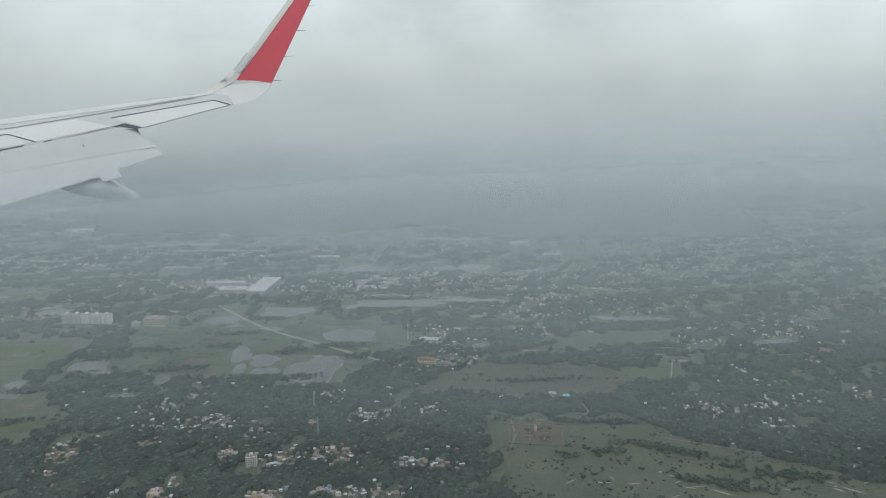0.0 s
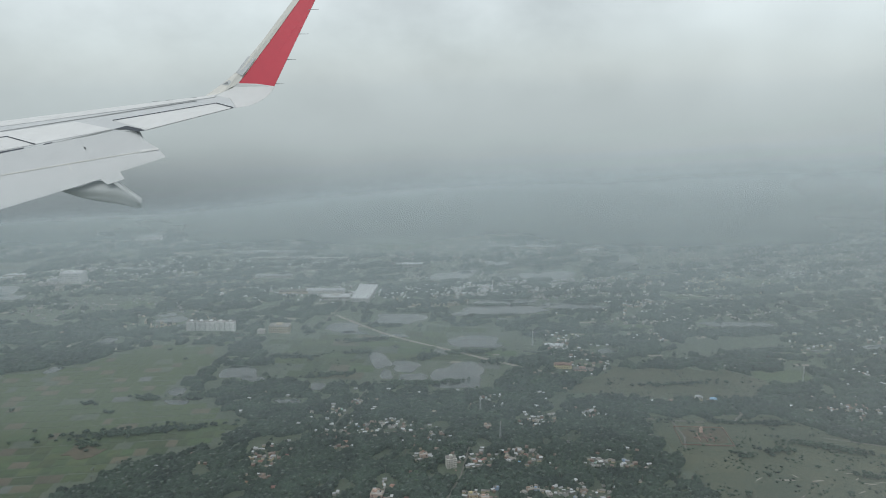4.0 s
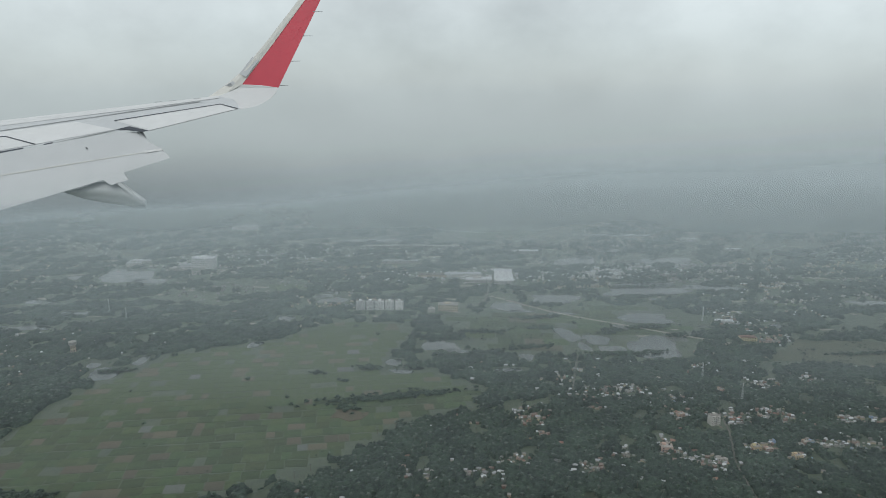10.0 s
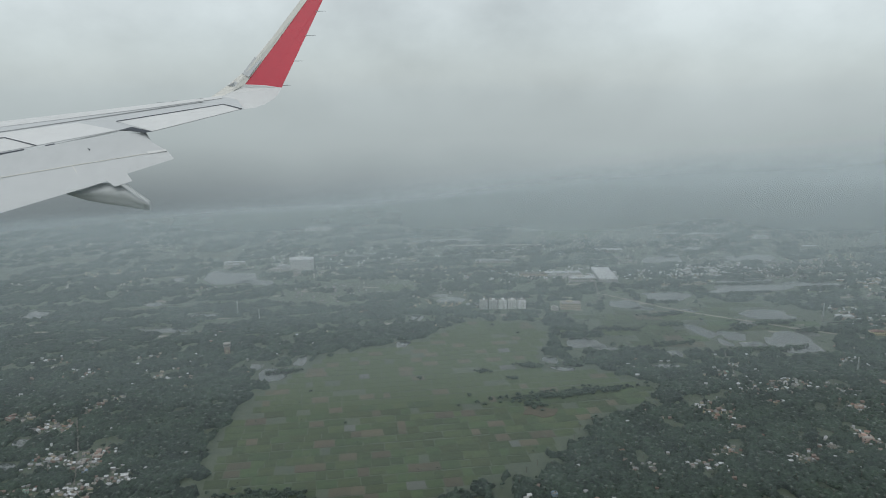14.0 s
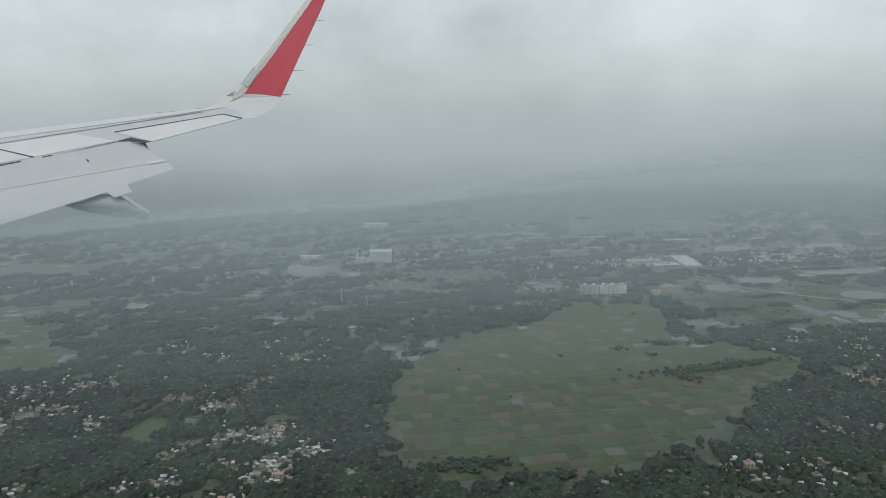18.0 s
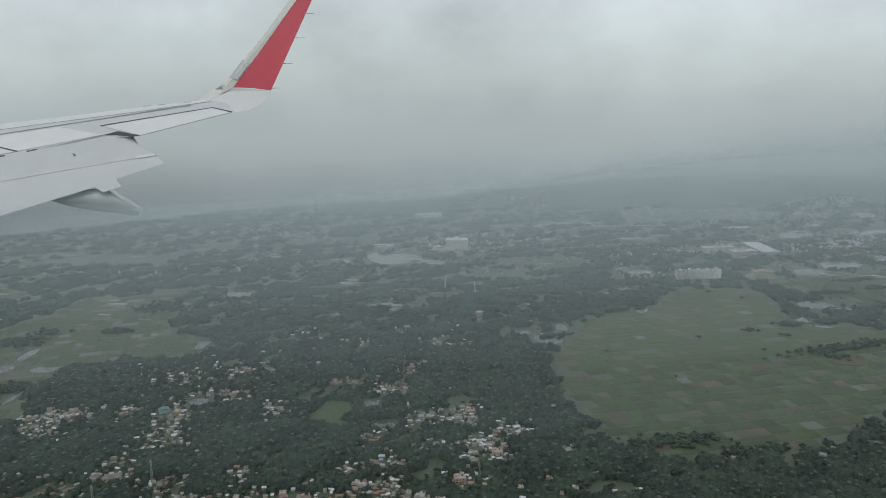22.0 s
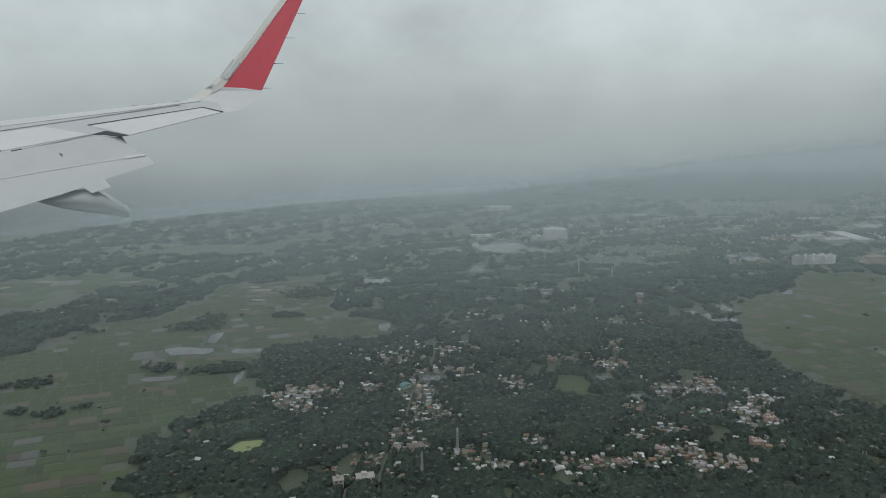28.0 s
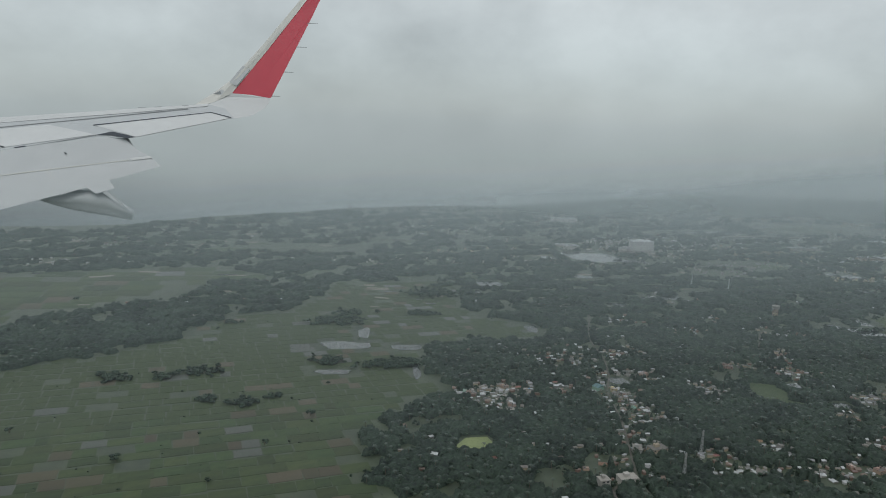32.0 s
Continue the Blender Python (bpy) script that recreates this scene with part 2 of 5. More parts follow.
ROOFS = [material("roof_" + n, c, tuple(v * 0.72 for v in c), r, 0.5, 6, 0.2, 0.5, metal=mt, vary=0.26) for n, c, r, mt in (
    ("concrete", (0.265, 0.25, 0.23), 0.85, 0), ("pale_tin", (0.41, 0.42, 0.43), 0.5, 0.0), ("rust_tin", (0.19, 0.143, 0.122), 0.7, 0),
    ("tile", (0.26, 0.15, 0.115), 0.8, 0), ("blue_tin", (0.20, 0.33, 0.50), 0.5, 0.1), ("turquoise_tin", (0.16, 0.31, 0.31), 0.6, 0.1),
    ("dark_tin", (0.22, 0.22, 0.22), 0.6, 0.1), ("weathered_tin", (0.40, 0.41, 0.42), 0.7, 0.0))]
M_GLASS = material("window_dark", (0.05, 0.055, 0.06), None, 0.2, 1.0, 4, 0, 0.5, vary=0.1)
M_DOOR = material("door_paint", (0.16, 0.10, 0.06), None, 0.6, 1.0, 4, 0, vary=0.2)
M_TANK = material("black_plastic", (0.03, 0.03, 0.03), None, 0.5, 1.0, 4, 0, vary=0)
M_STEEL = material("galvanised_steel", (0.45, 0.46, 0.46), None, 0.55, 1.0, 4, 0, 0.5, metal=0.5, vary=0.05)
M_WING = material("wing_paint", (0.50, 0.525, 0.54), (0.455, 0.48, 0.495), 0.38, 0.6, 6, 0.0, 0.5, vary=0.02)
M_WING2 = material("wing_paint_light", (0.60, 0.615, 0.62), (0.555, 0.57, 0.575), 0.35, 0.6, 6, 0.0, 0.5, vary=0.02)
M_RED = material("red_paint", (0.56, 0.045, 0.075), (0.51, 0.04, 0.068), 0.35, 0.6, 6, 0.0, 0.5, vary=0.0)
M_SEAM = material("seam_grey", (0.30, 0.32, 0.33), None, 0.6, 1.0, 4, 0, vary=0)
M_FAIR = material("fairing_grey", (0.50, 0.53, 0.54), (0.46, 0.49, 0.50), 0.4, 1.2, 4, 0.0, 0.5, vary=0)
M_GAP = material("dark_gap", (0.05, 0.06, 0.075), None, 0.7, 1.0, 4, 0, vary=0)
M_CREAM = material("bare_leading_edge", (0.66, 0.66, 0.62), (0.60, 0.60, 0.57), 0.35, 0.8, 5, 0.0, 0.5, vary=0)


# ---- mesh helpers ----
def mesh_from(name, verts, faces, mat, smooth=False):
    me = bpy.data.meshes.new(name)
    me.from_pydata([tuple(v) for v in verts], [], [tuple(f) for f in faces])
    me.materials.append(mat)
    if smooth:
        me.polygons.foreach_set("use_smooth", [True] * len(me.polygons))
    me.update()
    return me


def part(name, me, parent, at=None, label=""):
    ob = new(name, me)
    ob.parent = parent
    if at is not None:
        ob.matrix_basis = at
    return tagged(ob, label)


def thing(name, label, category, group="", kind="", at=None):
    ob = new(name)
    if at is not None:
        ob.matrix_basis = at
    return tagged(ob, label, category, group, kind)


def boxes(name, items, mat):
    """Boxes (x0, x1, y0, y1, z0, z1) in one mesh."""
    v, f = [], []
    for x0, x1, y0, y1, z0, z1 in items:
        k = len(v)
        v += [(x0, y0, z0), (x1, y0, z0), (x1, y1, z0), (x0, y1, z0), (x0, y0, z1), (x1, y0, z1), (x1, y1, z1), (x0, y1, z1)]
        f += [(k, k + 3, k + 2, k + 1), (k + 4, k + 5, k + 6, k + 7), (k, k + 1, k + 5, k + 4), (k + 1, k + 2, k + 6, k + 5),
              (k + 2, k + 3, k + 7, k + 6), (k + 3, k, k + 4, k + 7)]
    return mesh_from(name, v, f, mat)


def prism(name, ring, z0, z1, mat):
    n = len(ring)
    v = [(x, y, z0) for x, y in ring] + [(x, y, z1) for x, y in ring]
    f = [tuple(range(n, 2 * n)), tuple(range(n - 1, -1, -1))] + [(i, (i + 1) % n, n + (i + 1) % n, n + i) for i in range(n)]
    return mesh_from(name, v, f, mat)


def circle(r, n, x=0, y=0):
    return [(x + r * math.cos(2 * math.pi * i / n), y + r * math.sin(2 * math.pi * i / n)) for i in range(n)]


def inside(poly, x, y):
    """Which of the points lie in the polygon."""
    hit = np.zeros(np.shape(x), bool)
    for (x0, y0), (x1, y1) in zip(poly, poly[1:] + poly[:1]):
        if y0 != y1:
            hit ^= ((y0 > y) != (y1 > y)) & (x < (x1 - x0) * (y - y0) / (y1 - y0) + x0)
    return hit


rng = np.random.default_rng(7)


def waves(x, y, size, seed):
    """Smooth uneven values about -1 to 1 over the plan."""
    r = np.random.default_rng(seed)
    s = 0
    for k in range(9):
        a, ph, m = r.uniform(0, 2 * np.pi), r.uniform(0, 2 * np.pi), r.uniform(0.6, 2.0) / size
        s = s + np.sin((x * np.cos(a) + y * np.sin(a)) * m * 2 * np.pi + ph)
    return s / 4.0


# ---- plan ----
BIG_FIELD = [(-25, 564), (20, 583), (60, 596), (106, 660), (181, 641), (178, 598), (166, 556), (208, 523), (242, 494), (222, 457), (177, 436), (149, 394),
             (101, 360), (52, 333), (-40, 329), (-62, 354), (-74, 413), (-64, 480)]
WEST_FIELD = [(-844, 234), (-847, 412), (-656, 462), (-635, 486), (-605, 494), (-568, 527), (-565, 552), (-543, 580), (-503, 595), (-473, 647), (-468, 688), (-347, 699),
              (-364, 607), (-352, 573), (-305, 548), (-320, 514), (-368, 517), (-410, 504), (-417, 448), (-397, 425), (-421, 414), (-444, 387), (-459, 360), (-449, 318), (-437, 248)]
UPPER_WEST = [(-704, 525), (-669, 585), (-650, 584), (-627, 615), (-589, 631), (-571, 691), (-498, 690), (-577, 763), (-673, 737), (-759, 714), (-939, 694), (-941, 499)]
EAST_FIELD = [(525, 598), (473, 546), (543, 534), (622, 537), (641, 566), (618, 589)]
SCRUB = [(540, 400), (531, 443), (527, 505), (623, 504), (649, 473), (717, 441), (778, 399), (775, 328), (559, 331)]
MEADOW = [(242, 568), (203, 661), (264, 692), (345, 702), (436, 702), (475, 650), (434, 608), (424, 567), (343, 555)]
GREENS = [[(-228, 395), (-205, 392), (-203, 423), (-226, 425)], [(630, 586), (677, 592), (680, 565), (641, 562)], [(198, 667), (243, 661), (233, 713), (193, 714)],
          [(-93, 719), (-30, 707), (-20, 754), (-81, 761)], [(564, 620), (702, 648), (693, 677), (605, 659)],
          [(195, 1015), (441, 1013), (432, 1147), (222, 1149)], [(-61, 765), (61, 763), (51, 810), (-40, 812)], [(-306, 918), (-183, 912), (-173, 965), (-296, 971)], [(612, 953), (772, 973), (754, 1027), (623, 1012)], [(-572, 846), (-427, 827), (-418, 880), (-552, 899)]]
FIELDS = [BIG_FIELD, WEST_FIELD, UPPER_WEST, EAST_FIELD, SCRUB, MEADOW] + GREENS
# ponds: x, y, half length, half width, turn
PONDS_EAST = [(407, 658, 26, 14, 0), (391, 578, 22, 25, 6), (322, 612, 9, 17, 20), (346, 598, 12, 11, -10), (353, 573, 11, 9, 8), (331, 580, 5, 9, 0), (331, 726, 26, 16, -3), (277, 698, 18, 13, -4), (289, 683, 11, 4, 0), (329, 674, 12, 5, 0),
              (445, 783, 37, 9, 0), (436, 753, 47, 16, 2), (515, 769, 36, 10, 0), (386, 895, 26, 20, 0), (404, 918, 10, 12, 10), (505, 897, 38, 17, 2), (446, 962, 18, 11, 0), (206, 584, 17, 11, 0), (222, 570, 9, 5, -8), (261, 528, 11, 4, 0), (278, 556, 5, 8, 0),
              (169, 545, 6, 8, 0), (185, 537, 7, 7, 10), (176, 526, 9, 4, 0), (96, 722, 15, 9, -4), (84, 738, 9, 6, 0), (118, 705, 10, 5, 0)]
PONDS_WEST = [(-164, 824, 29, 30, -3), (-125, 801, 19, 10, -3), (-221, 817, 7, 9, -3), (-319, 686, 11, 13, -4), (-338, 652, 2.5, 10, -4), (-322, 541, 5, 8, -4), (-215, 718, 8, 8, -4), (-173, 633, 20, 6, -4), (-154, 678, 13, 6, -4),
              (-54, 524, 13, 12, -4), (-37, 551, 5, 10, -4), (-71, 540, 5, 6, -4), (46, 588, 6, 7, -4), (58, 661, 8, 8, -4), (-460, 507, 15, 8, -1), (-446, 534, 4, 11, -1), (-420, 501, 9, 6, -1)]
PONDS_FAR = [(-469, 457, 11, 3.5, -2), (-419, 459, 2, 17, -2), (670, 708, 36, 8, 2), (-300, 433, 6, 6, 5), (-40, 934, 30, 8, 0), (525, 634, 8, 6, 30), (778, 646, 20, 6, 10), (-193, 418, 4, 6, 0), (-186, 389, 6, 4, 0),
             (124, 1032, 60, 10, 0), (492, 1071, 50, 10, 0)]
PONDS = PONDS_EAST + PONDS_WEST + PONDS_FAR
# clusters of houses: x, y, how many, spread along x and y
VILLAGES_A = [(-319, 479, 18, 22, 12), (-282, 480, 5, 5, 8), (-267, 489, 4, 5, 6), (-292, 442, 18, 15, 7), (-339, 422, 8, 5, 6), (-309, 414, 18, 6, 10),
              (-310, 385, 16, 7, 9), (-374, 422, 14, 9, 7), (-379, 400, 6, 7, 5), (-250, 416, 7, 6, 7), (-182, 438, 12, 9, 7), (-170, 467, 7, 5, 6),
              (-159, 482, 4, 5, 5), (-210, 453, 6, 9, 5), (-156, 396, 14, 10, 7), (-139, 395, 14, 7, 9), (-115, 373, 12, 6, 6), (-131, 361, 8, 6, 5)]
VILLAGES_B = [(-126, 345, 6, 5, 4), (-159, 360, 4, 6, 4), (-191, 374, 4, 6, 4), (-185, 347, 5, 5, 4), (-190, 322, 14, 8, 5), (-189, 309, 8, 5, 4),
              (-148, 323, 7, 5, 4), (-140, 345, 6, 5, 4), (-215, 313, 5, 7, 4), (-236, 315, 6, 10, 4), (-258, 341, 3, 5, 4), (-291, 324, 6, 10, 4),
              (-319, 348, 3, 5, 4), (-176, 307, 6, 7, 4), (-210, 342, 3, 7, 4), (-204, 531, 6, 17, 6), (-136, 523, 7, 12, 7), (-242, 556, 5, 8, 6)]
VILLAGES_C = [(-164, 566, 4, 9, 7), (266, 445, 12, 7, 7), (266, 418, 3, 5, 4), (249, 389, 5, 6, 4), (229, 375, 5, 9, 4), (191, 373, 4, 9, 4),
              (291, 379, 7, 6, 4), (315, 392, 5, 8, 4), (343, 403, 7, 5, 10), (355, 392, 6, 5, 4), (369, 383, 8, 6, 5), (402, 403, 7, 6, 5),
              (419, 390, 3, 5, 4), (431, 448, 14, 13, 6), (400, 442, 10, 7, 6), (367, 447, 6, 5, 6), (323, 485, 12, 18, 7), (348, 490, 6, 8, 7)]
VILLAGES_D = [(374, 476, 5, 9, 5), (450, 499, 7, 10, 7), (488, 512, 6, 8, 5), (477, 440, 7, 7, 4), (501, 436, 5, 9, 4), (459, 407, 8, 13, 5),
              (438, 407, 4, 5, 4), (474, 404, 5, 5, 4), (301, 508, 5, 8, 7), (316, 530, 4, 8, 5), (412, 530, 6, 10, 8), (583, 546, 6, 11, 5),
              (312, 458, 4, 5, 4), (676, 517, 7, 14, 6), (688, 507, 5, 10, 5), (724, 522, 7, 14, 6), (714, 494, 6, 12, 5), (742, 527, 5, 12, 6)]
VILLAGES_E = [(580, 537, 9, 8, 4), (778, 658, 5, 16, 8), (690, 657, 6, 14, 8), (706, 643, 5, 14, 8), (731, 557, 3, 12, 6), (724, 585, 3, 10, 6), (796, 536, 7, 14, 8),
              (494, 634, 14, 13, 12), (504, 600, 10, 12, 8), (488, 675, 9, 14, 10), (525, 638, 5, 12, 8), (571, 669, 6, 16, 8), (122, 328, 9, 12, 10),
              (160, 332, 6, 10, 8), (-386, 414, 18, 12, 9), (-344, 332, 7, 10, 9), (-299, 335, 6, 10, 7), (-324, 363, 6, 5, 14), (-254, 318, 7, 16, 8)]
VILLAGES = VILLAGES_A + VILLAGES_B + VILLAGES_C + VILLAGES_D + VILLAGES_E
FAR_EAST = [(418, 830, 97, 46, 16), (378, 781, 45, 28, 12), (478, 817, 45, 40, 16), (245, 818, 45, 60, 18), (569, 848, 45, 50, 22), (669, 863, 37, 60, 25), (790, 920, 37, 70, 30), (616, 717, 19, 40, 16), (800, 712, 19, 50, 20), (775, 667, 16, 34, 14), (971, 898, 30, 80, 40), (-81, 856, 30, 40, 22), (-61, 930, 37, 60, 25), (82, 852, 45, 50, 22)]
FAR_WEST = [(-696, 884, 12, 50, 14), (-707, 766, 9, 30, 8), (-433, 792, 13, 40, 10), (-293, 843, 13, 40, 14), (123, 957, 45, 90, 26), (359, 987, 45, 120, 30), (-203, 786, 13, 50, 20), (568, 774, 22, 30, 18), (0, 764, 18, 60, 20), (-660, 1025, 19, 90, 30), (-307, 1003, 22, 110, 30), (573, 1039, 30, 160, 40), (897, 768, 18, 70, 40), (1008, 1021, 22, 120, 50), (706, 773, 19, 50, 30)]
FAR_BEYOND = [(300, 1250, 40, 120, 40), (620, 1300, 44, 120, 50), (900, 1250, 34, 120, 60), (60, 1200, 30, 80, 40), (450, 1420, 34, 150, 40), (800, 1480, 30, 160, 50), (-250, 1150, 16, 90, 40), (617, 1220, 60, 110, 50), (433, 1168, 50, 90, 40), (774, 1026, 60, 110, 50), (187, 1171, 40, 80, 40), (-61, 1134, 40, 70, 40), (101, 715, 14, 20, 12), (489, 869, 50, 60, 18), (429, 891, 40, 70, 14)]
FAR_VILLAGES = FAR_EAST + FAR_WEST + FAR_BEYOND
ROADS = [([(255, 745), (274, 726), (316, 683), (343, 662), (380, 639), (414, 616), (450, 594), (478, 578)], 3.2),
         ([(-344, 278), (-340, 322), (-329, 356), (-322, 379), (-314, 417), (-303, 441), (-294, 469), (-287, 516), (-263, 578)], 0.9),
         ([(373, 331), (379, 382), (392, 423), (398, 459)], 1.0), ([(527, 501), (562, 496), (588, 498), (597, 508), (594, 525)], 1.8), ([(543, 501), (545, 474), (541, 459)], 1.4),
         ]
ROADS += [([(-140, 326), (-136, 367), (-150, 403), (-172, 450), (-169, 492), (-141, 532)], 0.8), ([(218, 688), (254, 713), (267, 786), (275, 818)], 2.0),
         ([(122, 673), (162, 667), (218, 672)], 1.6), ([(302, 485), (315, 536), (321, 559)], 0.8), ([(639, 473), (687, 457), (752, 440)], 1.2), ([(-343, 322), (-356, 310), (-360, 279)], 1.1)]


def edge_x(y):
    """The stretch of the plan that comes into view, at a distance y."""
    return -640 - 0.42 * (y - 315), 800 + 0.58 * (y - 405)


def crest(x):
    """How far the flat land reaches before it drops, shaped to clear the wing in the camera's view."""
    return np.interp(x, (-1000, -900, -730, -640, -532, -450, -340, -120, 150, 420), (985, 1000, 1025, 1110, 1185, 1250, 1285, 1350, 1500, 1660)) + 8 * np.sin(np.asarray(x) / 60.0)


# ---- ground ----
def build_ground():
    xs = np.linspace(-3600, 3600, 181)
    cols = []
    for x in xs:
        c = float(crest(x))
        col = [(x, y, 0.0) for y in (-900, 0, 300, 600, 850, c - 60)]
        col += [(x, c, -3.0), (x, c + 60, -14.0), (x, c + 250, -75.0), (x, 4900, -1150.0)]
        cols.append(col)
    n = len(cols[0])
    v = [p for col in cols for p in col]
    f = [(i * n + j, (i + 1) * n + j, (i + 1) * n + j + 1, i * n + j + 1) for i in range(len(xs) - 1) for j in range(n - 1)]
    g = new("ground", mesh_from("ground", v, f, M_GROUND))
    return tagged(g, "flat green lowland with grass, paddies and woods", "ground", kind="structure")


GROUND = build_ground()


def sheet(name, poly, z, mat, label, category, uneven=1.5, seed=0, step=6.0):
    """A flat patch of land with an uneven edge."""
    pts = []
    for (x0, y0), (x1, y1) in zip(poly, poly[1:] + poly[:1]):
        k = max(1, int(math.hypot(x1 - x0, y1 - y0) / step))
        for i in range(k):
            t = i / k
            x, y = x0 + (x1 - x0) * t, y0 + (y1 - y0) * t
            a = waves(np.array([x]), np.array([y]), 18.0, seed + 3)[0]
            b = waves(np.array([x]), np.array([y]), 18.0, seed + 11)[0]
            pts.append((x + a * uneven, y + b * uneven))
    ob = new(name, prism(name, pts, z - 0.5, z, mat))
    return tagged(ob, label, category, kind="structure")


sheet("scrubland", SCRUB, 0.08, M_SCRUB, "dry yellow-green scrub with pale bare streaks", "grassland", 5, 1)
sheet("fallow_field", EAST_FIELD, 0.08, M_FALLOW, "brownish fallow field behind the village", "field", 4, 2)
sheet("ruin_yard", [(543, 467), (572, 466), (577, 485), (547, 487)], 0.12, M_EARTH, "brown bare earth inside the ruined walls", "yard", 1.5, 9)
sheet("grass_clearing", [(-415, 355), (-405, 351), (-396, 358), (-397, 365), (-408, 364)], 0.1, M_BRIGHT, "bright green pond-like clearing among trees", "clearing", 1, 4)
sheet("brick_yard", [(-8, 675), (30, 672), (39, 687), (10, 696), (-10, 690)], 0.1, M_SOIL, "reddish bare brick yard beside the woods", "yard", 2, 5)
sheet("brick_yard", [(767, 615), (814, 609), (828, 632), (783, 639)], 0.1, M_SOIL, "reddish bare earth yard among trees", "yard", 2, 6)
sheet("bare_patch", [(130, 445), (152, 442), (159, 453), (136, 457)], 0.28, M_EARTH, "brown bare patch in the green field", "soil", 2, 7)
sheet("bare_patch", [(-50, 343), (-28, 338), (-24, 350), (-44, 355)], 0.1, M_EARTH, "brown bare patch beside the copse", "soil", 2, 8)
# far clearings: pale meadows, fallow strips and a long levee
FAR_OPEN = [(250, 1230, 60, 16), (520, 1290, 50, 14), (700, 1180, 40, 16), (120, 1150, 40, 12), (850, 1350, 60, 16), (380, 1380, 60, 16), (-180, 1210, 40, 12), (301, 1078, 52, 36), (605, 1133, 34, 17), (33, 775, 22, 14), (-99, 1014, 26, 14), (796, 1112, 46, 16), (463, 1146, 40, 12), (768, 867, 30, 12),
            (-214, 940, 26, 10), (648, 805, 26, 10), (22, 1131, 40, 12), (-388, 922, 30, 10), (-572, 846, 30, 10), (909, 981, 40, 12), (-227, 700, 16, 7), (566, 701, 20, 6)]
for i, (fx, fy, fa, fb) in enumerate(FAR_OPEN):
    ring = [(fx + fa * math.cos(t * 0.628) * (1.0, 0.86, 1.1)[t % 3], fy + fb * math.sin(t * 0.628) * (0.9, 1.1, 1.0)[t % 3]) for t in range(10)]
    sheet("meadow", ring, 0.1, M_LUSH if i % 3 < 2 else M_SCRUB, "pale open meadow in the hazy distance", "meadow", 3, 50 + i)


def far_strips():
    """Small bare plots, yards and wet ditches that show as pale dashes far off."""
    for mat, count, label in ((M_BARE, 330, "pale bare yards and tracks far off"), (M_WATER, 150, "narrow wet ditches and fish tanks far off"), (M_LUSH, 300, "small light green plots far off")):
        v, f = [], []
        for k in range(count):
            y = 600 + 1030 * rng.random() ** 1.3
            x = rng.uniform(edge_x(y)[0] + 80, edge_x(y)[1] - 60)
            if y > crest(x) - 60 or inside(BIG_FIELD, np.array([x]), np.array([y]))[0]:
                continue
            l, w, a = rng.uniform(3, 13) * y / 800, rng.uniform(1.2, 3.6) * y / 800, rng.normal() * 0.15
            c, sn = math.cos(a), math.sin(a)
            k0 = len(v)
            for u, q in ((-l, -w), (l * 0.2, -w * 1.1), (l, -w * 0.7), (l * 0.9, w), (-l * 0.1, w * 0.8), (-l * 1.05, w * 0.9)):
                v.append((x + u * c - q * sn, y + u * sn + q * c, 0.13))
            f.append(tuple(range(k0, k0 + 6)))
            STRIPS.append((x, y, l, w))
        tagged(new("far_plots", mesh_from("far_plots", v, f, mat)), label, "plots", kind="stuff")


STRIPS = []
far_strips()


def streaks():
    """Thin pale tracks and bare stones in the scrub."""
    v, f = [], []
    for k in range(170):
        x, y = rng.uniform(570, 780), rng.uniform(345, 432)
        if rng.random() > (x - 520) / 200:
            continue
        l, w, a = rng.uniform(1, 7), rng.uniform(0.3, 0.9), rng.normal() * 0.5
        c, sn = math.cos(a), math.sin(a)
        k0 = len(v)
        for u, q in ((-l, 0), (-l * 0.3, -w), (l * 0.5, -w * 0.7), (l, 0.2), (l * 0.3, w), (-l * 0.4, w * 0.8)):
            v.append((x + u * c - q * sn, y + u * sn + q * c, 0.14))
        f.append(tuple(range(k0, k0 + 6)))
    ob = new("bare_ground", mesh_from("bare_ground", v, f, M_BARE))
    tagged(ob, "pale stony streaks of bare ground in scrub", "bare ground", kind="stuff")


streaks()
for i, gpoly in enumerate(GREENS):
    sheet("meadow", gpoly, 0.09, M_LUSH if i in (0, 1) else M_GROUND, "open green meadow between trees", "meadow", 2, 20 + i)


def pond(x, y, a, b, turn, seed):
    r = np.random.default_rng(seed)
    ph, n = r.uniform(0, 6.28, 4), 40
    ring = []
    for i in range(n):
        t = 2 * math.pi * i / n
        k = 1 + 0.13 * math.sin(2 * t + ph[0]) + 0.10 * math.sin(3 * t + ph[1]) + 0.06 * math.sin(5 * t + ph[2]) + 0.04 * math.sin(9 * t + ph[3])
        # ponds here are dug, so their banks run rather straight
        c, s = math.cos(t), math.sin(t)
        q = (abs(c) ** 3.2 + abs(s) ** 3.2) ** (-1 / 3.2)
        ring.append((a * k * q * c, b * k * q * s))
    ob = new("pond", prism("pond", ring, -0.4, 0.16, M_WATER))
    ob.matrix_basis = pose(x, y, 0, 0, 0, turn)
    return tagged(ob, "still grey pond with muddy banks reflecting the overcast sky", "pond", kind="structure")


for i, pd in enumerate(PONDS):
    pond(*pd, 40 + i)


